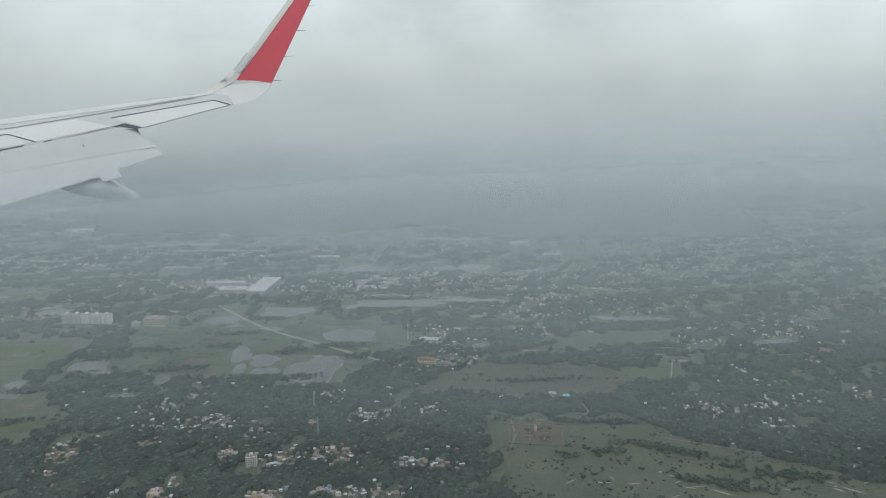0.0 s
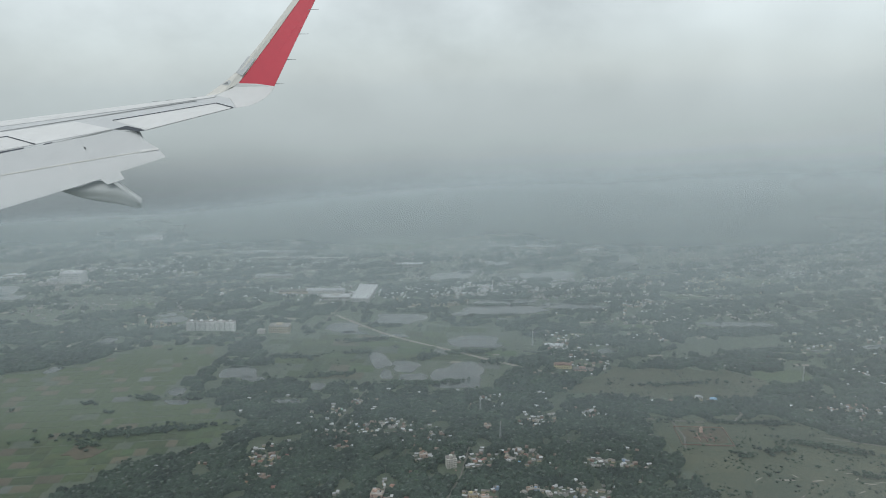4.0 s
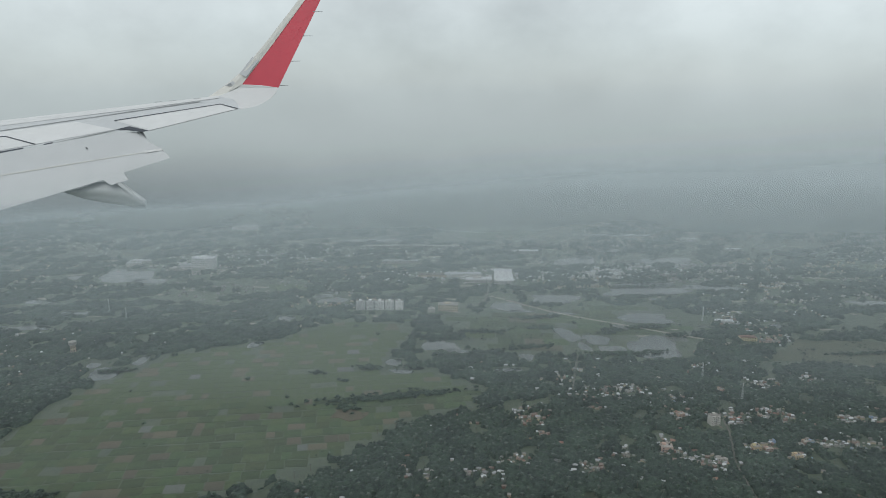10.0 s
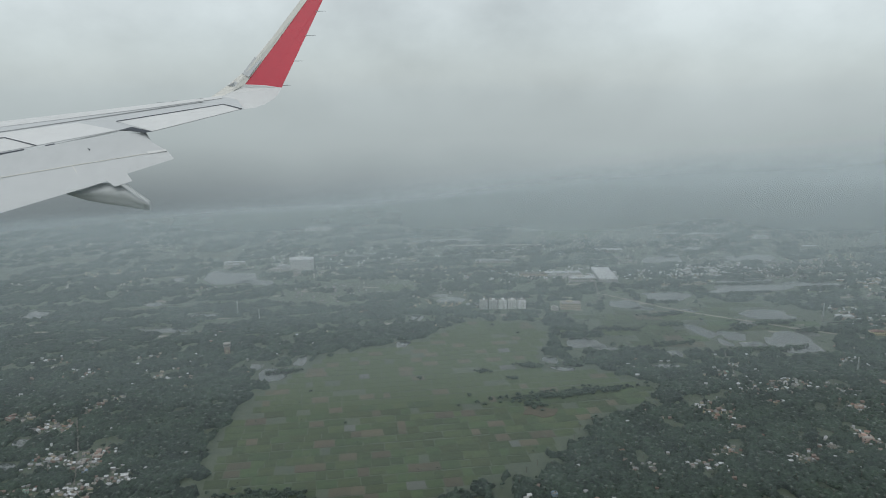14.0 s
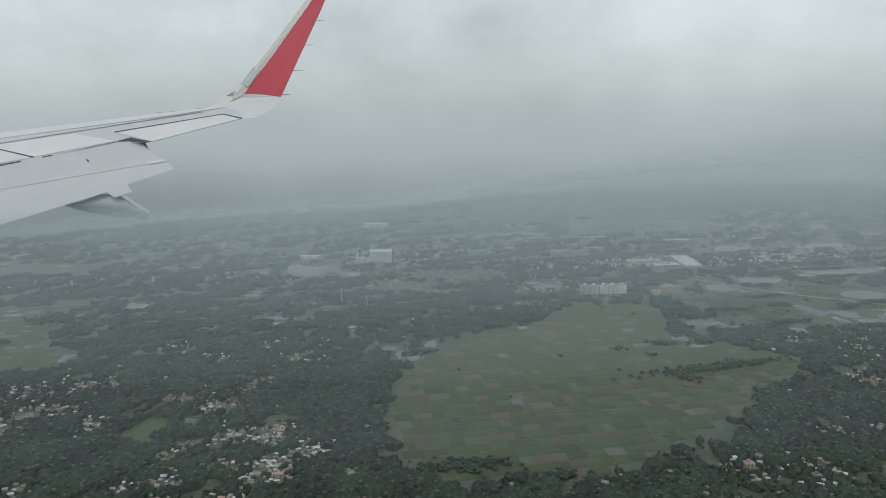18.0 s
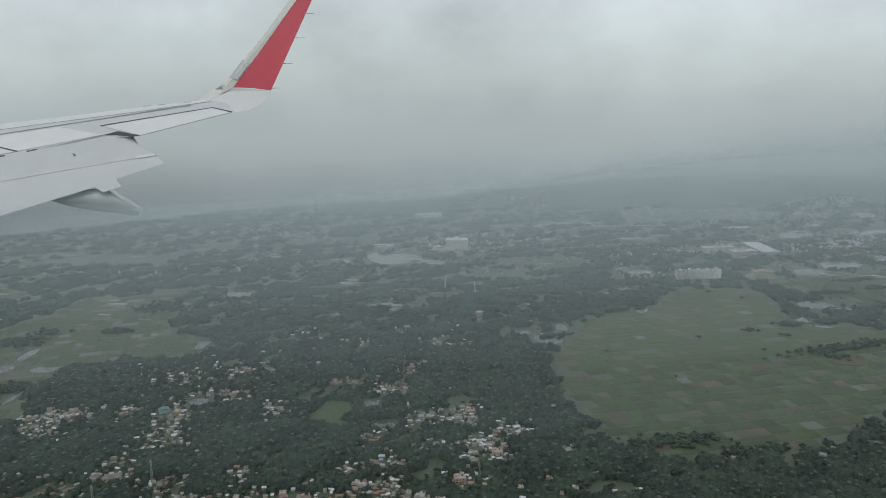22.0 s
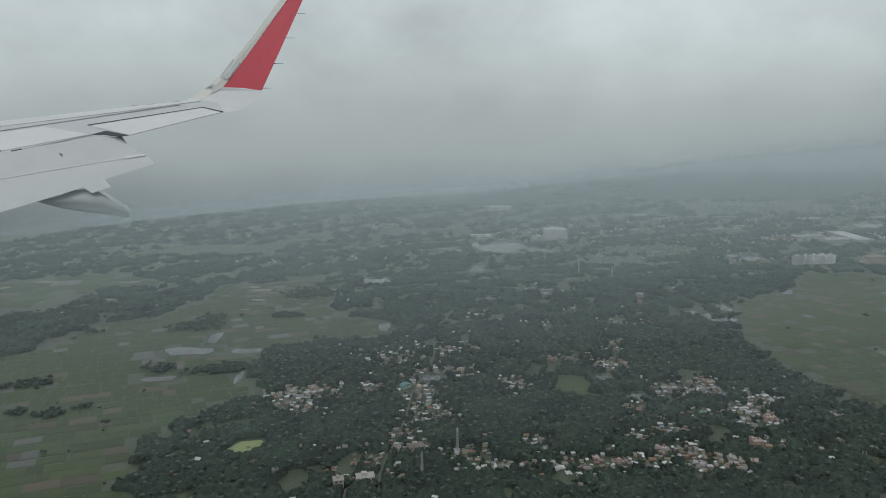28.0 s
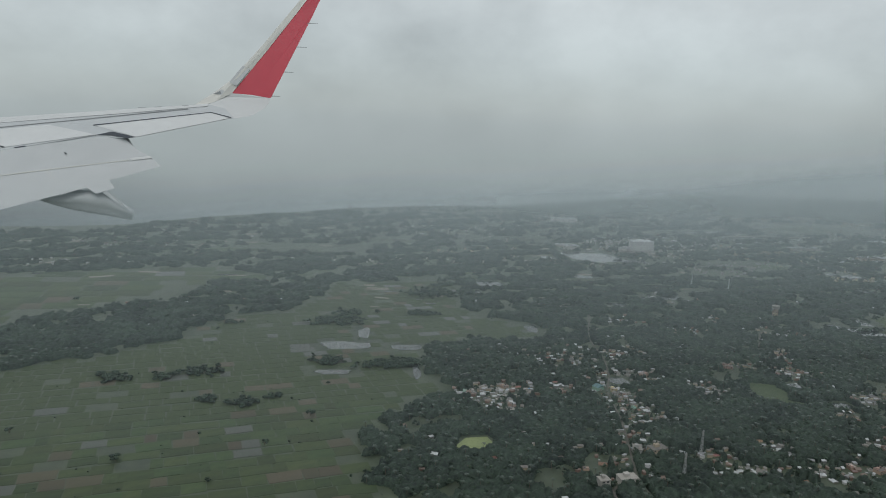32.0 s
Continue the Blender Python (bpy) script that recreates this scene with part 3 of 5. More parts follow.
def ribbon(points, width, mat=None, label="narrow worn village road of pale dusty tarmac"):
    out = []
    for (x0, y0), (x1, y1) in zip(points, points[1:]):
        for i in range(4):
            out.append((x0 + (x1 - x0) * i / 4, y0 + (y1 - y0) * i / 4))
    out.append(points[-1])
    v, f = [], []
    for i, (x, y) in enumerate(out):
        a, b = out[max(0, i - 1)], out[min(len(out) - 1, i + 1)]
        dx, dy = b[0] - a[0], b[1] - a[1]
        l = math.hypot(dx, dy)
        nx, ny = -dy / l * width / 2, dx / l * width / 2
        v += [(x + nx, y + ny, 0.2), (x - nx, y - ny, 0.2), (x + nx, y + ny, -0.2), (x - nx, y - ny, -0.2)]
    for i in range(len(out) - 1):
        k = 4 * i
        f += [(k, k + 1, k + 5, k + 4), (k + 2, k, k + 4, k + 6), (k + 1, k + 3, k + 7, k + 5)]
    ob = new("road", mesh_from("road", v, f, mat or M_ROAD))
    return tagged(ob, label, "road", kind="structure")


ribbon(*ROADS[0], M_BARE, "pale embanked road between the ponds")
for pts, wd in ROADS[1:]:
    ribbon(pts, wd)


# ---- haze ----
def smooth_step(nt, value, low, high):
    n = nt.nodes.new("ShaderNodeMapRange")
    n.interpolation_type = "SMOOTHSTEP"
    nt.links.new(value, n.inputs[0])
    n.inputs["From Min"].default_value, n.inputs["From Max"].default_value = low, high
    return n.outputs[0]


def haze_sheet(y0, thickness, seed, tone):
    """One of the upright translucent sheets that stand in for haze over the far country, faint at its foot and lost in
    the sky at its top.
    """
    m = bpy.data.materials.new("haze")
    m.use_nodes = True
    nt = m.node_tree
    nt.nodes.clear()

    def calc(op, a, b, c=None):
        n = nt.nodes.new("ShaderNodeMath")
        n.operation = op
        for k, v in enumerate((a, b) if c is None else (a, b, c)):
            if isinstance(v, (int, float)):
                n.inputs[k].default_value = v
            else:
                nt.links.new(v, n.inputs[k])
        return n.outputs[0]

    geo = nt.nodes.new("ShaderNodeNewGeometry")
    sep = nt.nodes.new("ShaderNodeSeparateXYZ")
    nt.links.new(geo.outputs["Position"], sep.inputs[0])
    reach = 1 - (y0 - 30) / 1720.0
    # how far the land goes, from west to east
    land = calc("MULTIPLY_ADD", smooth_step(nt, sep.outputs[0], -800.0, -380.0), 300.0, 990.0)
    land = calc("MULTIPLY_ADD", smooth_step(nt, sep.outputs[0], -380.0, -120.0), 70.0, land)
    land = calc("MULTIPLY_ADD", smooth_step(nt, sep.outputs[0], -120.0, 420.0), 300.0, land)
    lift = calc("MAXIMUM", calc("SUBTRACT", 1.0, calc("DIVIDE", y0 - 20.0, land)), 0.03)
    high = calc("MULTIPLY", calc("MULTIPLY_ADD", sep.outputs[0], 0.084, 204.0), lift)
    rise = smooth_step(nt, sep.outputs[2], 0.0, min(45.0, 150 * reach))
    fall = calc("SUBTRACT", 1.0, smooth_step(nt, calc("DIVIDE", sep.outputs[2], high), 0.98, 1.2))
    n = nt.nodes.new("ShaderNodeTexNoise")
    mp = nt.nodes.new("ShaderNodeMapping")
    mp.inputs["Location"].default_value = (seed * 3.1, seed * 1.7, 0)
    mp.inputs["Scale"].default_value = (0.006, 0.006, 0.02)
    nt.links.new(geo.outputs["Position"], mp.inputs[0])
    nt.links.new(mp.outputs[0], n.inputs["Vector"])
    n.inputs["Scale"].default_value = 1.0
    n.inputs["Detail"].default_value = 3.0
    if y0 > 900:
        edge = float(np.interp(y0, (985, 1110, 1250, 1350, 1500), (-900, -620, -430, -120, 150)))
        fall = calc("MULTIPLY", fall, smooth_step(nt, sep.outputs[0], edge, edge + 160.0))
    # painted haze is cut back towards the west, to darken that side
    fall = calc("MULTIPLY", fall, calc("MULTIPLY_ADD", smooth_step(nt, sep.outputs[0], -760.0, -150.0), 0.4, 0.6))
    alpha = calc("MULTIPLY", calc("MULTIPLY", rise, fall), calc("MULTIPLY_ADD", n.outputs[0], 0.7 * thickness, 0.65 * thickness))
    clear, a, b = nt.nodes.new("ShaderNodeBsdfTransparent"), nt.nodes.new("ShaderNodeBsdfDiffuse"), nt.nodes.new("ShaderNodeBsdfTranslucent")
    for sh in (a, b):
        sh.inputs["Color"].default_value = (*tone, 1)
    both, mix, out = nt.nodes.new("ShaderNodeMixShader"), nt.nodes.new("ShaderNodeMixShader"), nt.nodes.new("ShaderNodeOutputMaterial")
    nt.links.new(a.outputs[0], both.inputs[1])
    nt.links.new(b.outputs[0], both.inputs[2])
    nt.links.new(alpha, mix.inputs[0])
    nt.links.new(clear.outputs[0], mix.inputs[1])
    nt.links.new(both.outputs[0], mix.inputs[2])
    nt.links.new(mix.outputs[0], out.inputs[0])
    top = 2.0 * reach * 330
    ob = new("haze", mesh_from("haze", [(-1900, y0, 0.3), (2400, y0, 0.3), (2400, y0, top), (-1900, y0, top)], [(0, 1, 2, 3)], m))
    return tagged(ob, "thin translucent sheet standing in for monsoon haze over far lowland", "haze", kind="structure")


def cloud_wisp(x0, x1, y0, z0, z1, thickness):
    """A thin wisp of cloud that the flight passes by, frayed and fading at both ends."""
    m = bpy.data.materials.new("cloud_wisp")
    m.use_nodes = True
    nt = m.node_tree
    nt.nodes.clear()
    geo, sep = nt.nodes.new("ShaderNodeNewGeometry"), nt.nodes.new("ShaderNodeSeparateXYZ")
    nt.links.new(geo.outputs["Position"], sep.inputs[0])
    n = nt.nodes.new("ShaderNodeTexNoise")
    n.inputs["Scale"].default_value, n.inputs["Detail"].default_value = 0.045, 3.0
    nt.links.new(geo.outputs["Position"], n.inputs["Vector"])
    value = n.outputs[0]
    for low, high in ((x0, x0 + 0.45 * (x1 - x0)), (x1, x1 - 0.4 * (x1 - x0))):
        c = nt.nodes.new("ShaderNodeMath")
        c.operation = "MULTIPLY"
        nt.links.new(value, c.inputs[0])
        nt.links.new(smooth_step(nt, sep.outputs[0], low, high), c.inputs[1])
        value = c.outputs[0]
    k = nt.nodes.new("ShaderNodeMath")
    k.operation = "MULTIPLY"
    nt.links.new(value, k.inputs[0])
    k.inputs[1].default_value = 2.0 * thickness
    clear, a, b = nt.nodes.new("ShaderNodeBsdfTransparent"), nt.nodes.new("ShaderNodeBsdfDiffuse"), nt.nodes.new("ShaderNodeBsdfTranslucent")
    for sh in (a, b):
        sh.inputs["Color"].default_value = (0.80, 0.83, 0.83, 1)
    both, mix, out = nt.nodes.new("ShaderNodeMixShader"), nt.nodes.new("ShaderNodeMixShader"), nt.nodes.new("ShaderNodeOutputMaterial")
    nt.links.new(a.outputs[0], both.inputs[1])
    nt.links.new(b.outputs[0], both.inputs[2])
    nt.links.new(k.outputs[0], mix.inputs[0])
    nt.links.new(clear.outputs[0], mix.inputs[1])
    nt.links.new(both.outputs[0], mix.inputs[2])
    nt.links.new(mix.outputs[0], out.inputs[0])
    ob = new("cloud_wisp", mesh_from("cloud_wisp", [(x0, y0, z0), (x1, y0, z0), (x1, y0, z1), (x0, y0, z1)], [(0, 1, 2, 3)], m))
    return tagged(ob, "thin pale wisp of low cloud beside the flight", "cloud", kind="structure")


cloud_wisp(396, 508, 84, 160, 270, 0.15)
# haze painted on sheets: denser with distance, the far ones given a paler colour
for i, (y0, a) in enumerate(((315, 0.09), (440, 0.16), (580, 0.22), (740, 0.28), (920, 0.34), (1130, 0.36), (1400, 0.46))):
    haze_sheet(y0, a, i, (0.642, 0.732, 0.770) if y0 < 1000 else (0.860, 0.912, 0.918))


# ---- houses ----
def window_mesh(w, h):
    return boxes("window", [(-w / 2, w / 2, -0.03, 0.03, -h / 2, h / 2)], M_GLASS)


WIN, WIN_WIDE = window_mesh(0.5, 0.55), window_mesh(0.9, 0.6)
DOOR = boxes("door", [(-0.22, 0.22, -0.03, 0.03, 0, 0.95)], M_DOOR)


def openings(house, w, d, storeys, high, wide=False):
    """A door and windows on the long fronts and one gable end."""
    me = WIN_WIDE if wide else WIN
    for s in range(storeys):
        z = s * high + high * 0.58
        for k in (-0.3, 0.3):
            part("window", me, house, pose(k * w, -d / 2, z))
    part("door", DOOR, house, pose(0, -d / 2, 0))


def flat_house(w, d, storeys, wall, roof, label, extra=0):
    """A concrete house with a flat roof, a parapet, a stair head and a water tank."""
    high = 1.4
    h = storeys * high
    ob = thing("house", label, "house", "village houses")
    body = [(-w / 2, w / 2, -d / 2, d / 2, 0, h)]
    if extra:
        body.append((w / 2, w / 2 + extra, -d / 2, d / 2 - 0.6, 0, high))
    part("wall", boxes("wall", body, wall), ob)
    part("roof", boxes("roof", [(-w / 2 - 0.15, w / 2 + 0.15, -d / 2 - 0.15, d / 2 + 0.15, h, h + 0.1)], roof), ob)
    t, p = 0.1, 0.4
    part("parapet", boxes("parapet", [(-w / 2, w / 2, -d / 2, -d / 2 + t, h + 0.1, h + p), (-w / 2, w / 2, d / 2 - t, d / 2, h + 0.1, h + p),
                                      (-w / 2, -w / 2 + t, -d / 2 + t, d / 2 - t, h + 0.1, h + p), (w / 2 - t, w / 2, -d / 2 + t, d / 2 - t, h + 0.1, h + p)], wall), ob)
    part("stair_head", boxes("stair_head", [(-w * 0.4, -w * 0.05, 0, d * 0.35, h + 0.1, h + 1.1)], wall), ob)
    part("water_tank", prism("water_tank", circle(0.35, 8, w * 0.25, d * 0.2), h + 0.1, h + 0.75, M_TANK), ob)
    if storeys > 1:
        part("ledge", boxes("ledge", [(-w / 2 - 0.2, w / 2 + 0.2, -d / 2 - 0.35, -d / 2, high - 0.06, high + 0.04)], roof), ob)
    openings(ob, w, d, storeys, high)
    return ob


def gable_house(w, d, wall, roof, label, rise=0.9):
    """A one-storey house under a pitched roof with overhanging eaves."""
    h, e = 1.3, 0.3
    ob = thing("cottage", label, "cottage", "village cottages")
    v = [(-w / 2, -d / 2, 0), (w / 2, -d / 2, 0), (w / 2, d / 2, 0), (-w / 2, d / 2, 0), (-w / 2, -d / 2, h), (w / 2, -d / 2, h), (w / 2, d / 2, h), (-w / 2, d / 2, h),
         (-w / 2, 0, h + rise), (w / 2, 0, h + rise)]
    f = [(0, 1, 5, 4), (2, 3, 7, 6), (1, 2, 6, 9, 5), (3, 0, 4, 8, 7)]
    part("wall", mesh_from("wall", v, f, wall), ob)
    for side in (-1, 1):
        y0, y1 = 0.0, side * (d / 2 + e)
        z0, z1 = h + rise + 0.08, h - rise * e / (d / 2) + 0.08
        rv = [(-w / 2 - e, y0, z0), (w / 2 + e, y0, z0), (w / 2 + e, y1, z1), (-w / 2 - e, y1, z1)]
        rv += [(x, y, z - 0.08) for x, y, z in rv]
        rf = [(0, 1, 2, 3), (7, 6, 5, 4), (0, 4, 5, 1), (1, 5, 6, 2), (2, 6, 7, 3), (3, 7, 4, 0)]
        part("roof", mesh_from("roof", rv, rf, roof), ob)
    part("door", DOOR, ob, pose(0, -d / 2, 0))
    return ob


def shed(w, d, wall, roof, label):
    """A low lean-to with one sloping sheet of tin."""
    h = 1.2
    ob = thing("shed", label, "shed", "village sheds")
    v = [(-w / 2, -d / 2, 0), (w / 2, -d / 2, 0), (w / 2, d / 2, 0), (-w / 2, d / 2, 0), (-w / 2, -d / 2, h), (w / 2, -d / 2, h), (w / 2, d / 2, h + 0.5), (-w / 2, d / 2, h + 0.5)]
    part("wall", mesh_from("wall", v, [(0, 1, 5, 4), (1, 2, 6, 5), (2, 3, 7, 6), (3, 0, 4, 7)], wall), ob)
    rv = [(-w / 2 - 0.2, -d / 2 - 0.3, h - 0.02), (w / 2 + 0.2, -d / 2 - 0.3, h - 0.02), (w / 2 + 0.2, d / 2 + 0.2, h + 0.58), (-w / 2 - 0.2, d / 2 + 0.2, h + 0.58)]
    rv += [(x, y, z + 0.07) for x, y, z in rv]
    part("roof", mesh_from("roof", rv, [(3, 2, 1, 0), (4, 5, 6, 7), (0, 1, 5, 4), (1, 2, 6, 5), (2, 3, 7, 6), (3, 0, 4, 7)], roof), ob)
    part("door", DOOR, ob, pose(0, -d / 2, 0))
    return ob


A = WALLS
B = ROOFS
MODELS = [flat_house(5.2, 4.2, 1, A[0], B[0], "white flat-roofed concrete house among trees", 1.6),
          flat_house(4.6, 4.4, 2, A[0], B[0], "white two-storey flat-roofed house with a parapet"),
          flat_house(5.0, 4.0, 2, A[1], B[0], "cream two-storey concrete house with a flat roof", 1.4),
          flat_house(4.2, 4.0, 3, A[2], B[0], "grey unplastered three-storey concrete house"),
          flat_house(4.8, 3.8, 2, A[3], B[0], "pinkish two-storey house with a flat roof"),
          flat_house(5.6, 4.4, 1, A[2], B[0], "low grey concrete house with a roof terrace", 1.2),
          flat_house(4.4, 3.8, 2, A[5], B[0], "blue-painted two-storey house with a flat roof"),
          flat_house(4.8, 4.2, 2, A[6], B[0], "yellow-ochre two-storey concrete house"),
          flat_house(4.6, 4.0, 2, A[7], B[0], "pale green two-storey house with a flat roof"),
          gable_house(5.0, 3.8, A[2], B[1], "small house under a pale tin roof"),
          gable_house(4.4, 3.4, A[4], B[2], "small brick house under a rusty tin roof"),
          gable_house(5.2, 3.8, A[1], B[3], "low house under a red tiled roof"),
          gable_house(4.6, 3.6, A[0], B[1], "white house under a bright tin roof", 0.7),
          gable_house(4.2, 3.4, A[2], B[6], "small house under a dark weathered roof"),
          gable_house(4.8, 3.6, A[0], B[4], "house under a blue tin roof"),
          shed(3.2, 2.4, A[2], B[1], "low shed with a pale tin roof"),
          shed(3.6, 2.4, A[4], B[2], "low brick shed with a rusty tin roof"),
          shed(3.0, 2.2, A[2], B[6], "small dark tin-roofed shed")]
WEIGHTS = np.array([9, 10, 9, 8, 6, 9, 1.0, 0.9, 0.8, 11, 10, 8, 11, 8, 1.6, 9, 7, 7], float)
WEIGHTS /= WEIGHTS.sum()
HOUSES = []          # x, y of all near houses


def near_water(x, y, pad):
    for px, py, a, b, turn in PONDS:
        c, s = math.cos(radians(turn)), math.sin(radians(turn))
        u, v = (x - px) * c + (y - py) * s, -(x - px) * s + (y - py) * c
        if abs(u) < a * 1.1 + pad and abs(v) < b * 1.1 + pad:
            return True
    return False


def near_road(x, y, pad):
    for pts, wd in ROADS:
        for (x0, y0), (x1, y1) in zip(pts, pts[1:]):
            l2 = (x1 - x0) ** 2 + (y1 - y0) ** 2
            t = min(1, max(0, ((x - x0) * (x1 - x0) + (y - y0) * (y1 - y0)) / l2))
            if math.hypot(x - x0 - t * (x1 - x0), y - y0 - t * (y1 - y0)) < wd / 2 + pad:
                return True
    return False


def place_houses():
    used, tally = set(), [0, 0, 0]
    for vx, vy, count, sx, sy in sorted(VILLAGES, key=lambda q: q[1]):
        turn0 = rng.uniform(-25, 25)
        for k in range(int(count * 1.4)):
            for attempt in range(30):
                x, y = vx + rng.normal() * sx * 0.75, vy + rng.normal() * sy * 0.75
                if any((x - hx) ** 2 + (y - hy) ** 2 < 2.9 ** 2 for hx, hy in HOUSES) or near_water(x, y, 1.2) or near_road(x, y, 2.0):
                    continue
                HOUSES.append((x, y))
                i = int(rng.choice(len(MODELS), p=WEIGHTS))
                sort = 0 if i < 9 else 1 if i < 15 else 2
                if tally[sort] >= (290, 250, 150)[sort]:
                    HOUSES.pop()
                    break
                tally[sort] += 1
                m = pose(x, y, 0, 0, 0, turn0 + rng.normal() * 10 + rng.choice([0, 90, 0, 180])) @ Matrix.Diagonal((1.0, 1.0, 0.8, 1.0)) @ Matrix.Scale(float(rng.choice([0.44, 0.54, 0.64, 0.76, 0.9, 1.08], p=[0.18, 0.22, 0.22, 0.18, 0.12, 0.08])), 4)
                if i in used:
                    copy_thing(MODELS[i], m)
                else:
                    MODELS[i].matrix_basis = m
                    used.add(i)
                break
    homesteads = 0
    while homesteads < 44:
        y = rng.uniform(300, 545)
        x = rng.uniform(edge_x(y)[0] + 60, edge_x(y)[1] - 40)
        if any(inside(poly, np.array([x]), np.array([y]))[0] for poly in FIELDS) or near_water(x, y, 3) or near_road(x, y, 2):
            continue
        if any((x - hx) ** 2 + (y - hy) ** 2 < 4.5 ** 2 for hx, hy in HOUSES):
            continue
        HOUSES.append((x, y))
        homesteads += 1
        i = int(rng.choice([9, 10, 11, 12, 13, 15, 16]))
        copy_thing(MODELS[i], pose(x, y, 0, 0, 0, rng.uniform(-40, 40)) @ Matrix.Scale(float(rng.uniform(0.62, 0.95)), 4))
    for i, ob in enumerate(MODELS):
        if i not in used:
            HOUSES.append((-60.0 + 9 * i, 300.0))
            ob.matrix_basis = pose(-60 + 9 * i, 300, 0)


place_houses()
# the larger houses that stand out of the villages
for x, y, i, size in [(343, 399, 4, 1.61), (372, 388, 0, 1.44), (399, 400, 7, 1.36), (419, 389, 7, 1.36), (411, 486, 4, 1.19), (422, 446, 2, 1.27), (373, 510, 2, 1.19), (368, 446, 4, 1.1), (317, 392, 1, 1.27), (437, 407, 6, 1.02), (444, 402, 1, 1.19), (447, 496, 1, 1.1), (-159, 360, 8, 1.44), (-135, 397, 4, 1.27), (-128, 346, 4, 1.27), (-141, 340, 1, 1.27), (-123, 312, 2, 1.36), (-90, 346, 5, 1.27), (-97, 308, 1, 1.27), (-107, 319, 2, 1.27), (-151, 322, 4, 1.27), (-263, 483, 2, 1.27), (-269, 466, 0, 1.27), (-232, 542, 1, 1.19)]:
    HOUSES.append((x, y))
    copy_thing(MODELS[i], pose(x, y, 0, 0, 0, rng.uniform(-20, 20)) @ Matrix.Scale(size, 4))


def outbuildings():
    """Small sheds, kitchens and lean-tos huddled between the houses, too many to count."""
    groups = [(A[0], B[1]), (A[1], B[0]), (A[2], B[7]), (A[4], B[2]), (A[8], B[1])]
    data = [([], [], [], []) for g in groups]
    spots = []
    for vx, vy, count, sx, sy in VILLAGES:
        if vy > 780:
            continue
        for k in range(int(count * 2.6)):
            spots.append((vx + rng.normal() * sx * 0.85, vy + rng.normal() * sy * 0.95))
    for k in range(420):
        y = rng.uniform(295, 640)
        x = rng.uniform(edge_x(y)[0] + 60, edge_x(y)[1] - 40)
        if not inside(WEST_FIELD, np.array([x]), np.array([y]))[0] and not inside(BIG_FIELD, np.array([x]), np.array([y]))[0]:
            spots.append((x, y))
    for x, y in spots:
        if near_water(x, y, 1.0) or near_road(x, y, 0.8) or any(inside(poly, np.array([x]), np.array([y]))[0] for poly in FIELDS):
            continue
        if any((x - hx) ** 2 + (y - hy) ** 2 < 1.8 ** 2 for hx, hy in HOUSES):
            continue
        HOUSES.append((x, y))
        wv, wf, rv, rf = data[int(rng.choice(5, p=[0.20, 0.20, 0.28, 0.27, 0.05]))]
        w, d, h = rng.uniform(0.55, 1.5), rng.uniform(0.4, 0.8), rng.uniform(0.7, 1.3)
        a = rng.normal() * 0.35
        ca, sa = math.cos(a), math.sin(a)
        slope = rng.choice([0.0, 0.25, 0.5])
        k = len(wv)
        ring = [(-w, -d), (w, -d), (w, d), (-w, d)]
        for zb in (0.0, 1.0):
            for u, v in ring:
                wv.append((x + u * ca - v * sa, y + u * sa + v * ca, zb * (h + (slope if v > 0 else 0.0))))
        wf += [(k + i, k + (i + 1) % 4, k + 4 + (i + 1) % 4, k + 4 + i) for i in range(4)]
        k = len(rv)
        for zb in (0.02, 0.14):
            for u, v in ring:
                u, v = u * 1.12, v * 1.15
                rv.append((x + u * ca - v * sa, y + u * sa + v * ca, zb + h + (slope if v > 0 else 0.0)))
        rf += [(k + 3, k + 2, k + 1, k), (k + 4, k + 5, k + 6, k + 7)] + [(k + i, k + (i + 1) % 4, k + 4 + (i + 1) % 4, k + 4 + i) for i in range(4)]
    for (wall, roof), (wv, wf, rv, rf), what in zip(groups, data, ("whitewashed", "cream", "grey", "rusty brick", "fresh white")):
        ob = thing("outbuildings", what + " sheds and huts huddled between village houses", "outbuildings", kind="stuff")
        part("walls", mesh_from("walls", wv, wf, wall), ob)
        part("roofs", mesh_from("roofs", rv, rf, roof), ob)


outbuildings()


def far_houses():
    """Houses too far off to tell apart, kept as one mesh a village."""
    for vi, (vx, vy, count, sx, sy) in enumerate(FAR_VILLAGES):
        walls, roofs = [], []
        for k in range(int(count * 4.2)):
            x, y = vx + rng.normal() * sx, vy + rng.normal() * sy
            if near_water(x, y, 2) or y > crest(x) - 40:
                continue
            w, d, h = rng.uniform(0.9, 3.3), rng.uniform(0.8, 2.2), rng.uniform(1.0, 2.6)
            walls.append((x - w / 2, x + w / 2, y - d / 2, y + d / 2, 0, h))
            roofs.append((x - w / 2 - 0.2, x + w / 2 + 0.2, y - d / 2 - 0.2, y + d / 2 + 0.2, h, h + 0.2))
        ob = thing("distant_village", "pale houses of a distant village among trees", "village", kind="stuff")
        part("walls", boxes("walls", walls, (A[0], A[1], A[2], A[0])[vi % 4]), ob)
        part("roofs", boxes("roofs", roofs, (B[1], B[0], B[2])[vi % 3]), ob)


far_houses()
CLEAR = [(160, 984, 62, 9), (582, 1018, 15, 10), (620, 953, 14, 9), (-97, 1106, 24, 14), (-173, 884, 15, 7), (147, 684, 32, 7), (212, 680, 18, 8), (-102, 570, 5, 5), (-86, 858, 30, 14), (266, 812, 36, 32), (210, 822, 40, 14), (480, 590, 18, 7), (386, 430, 8, 8), (560, 477, 22, 18), (-318, 420, 6, 5), (159, 884, 26, 6)]


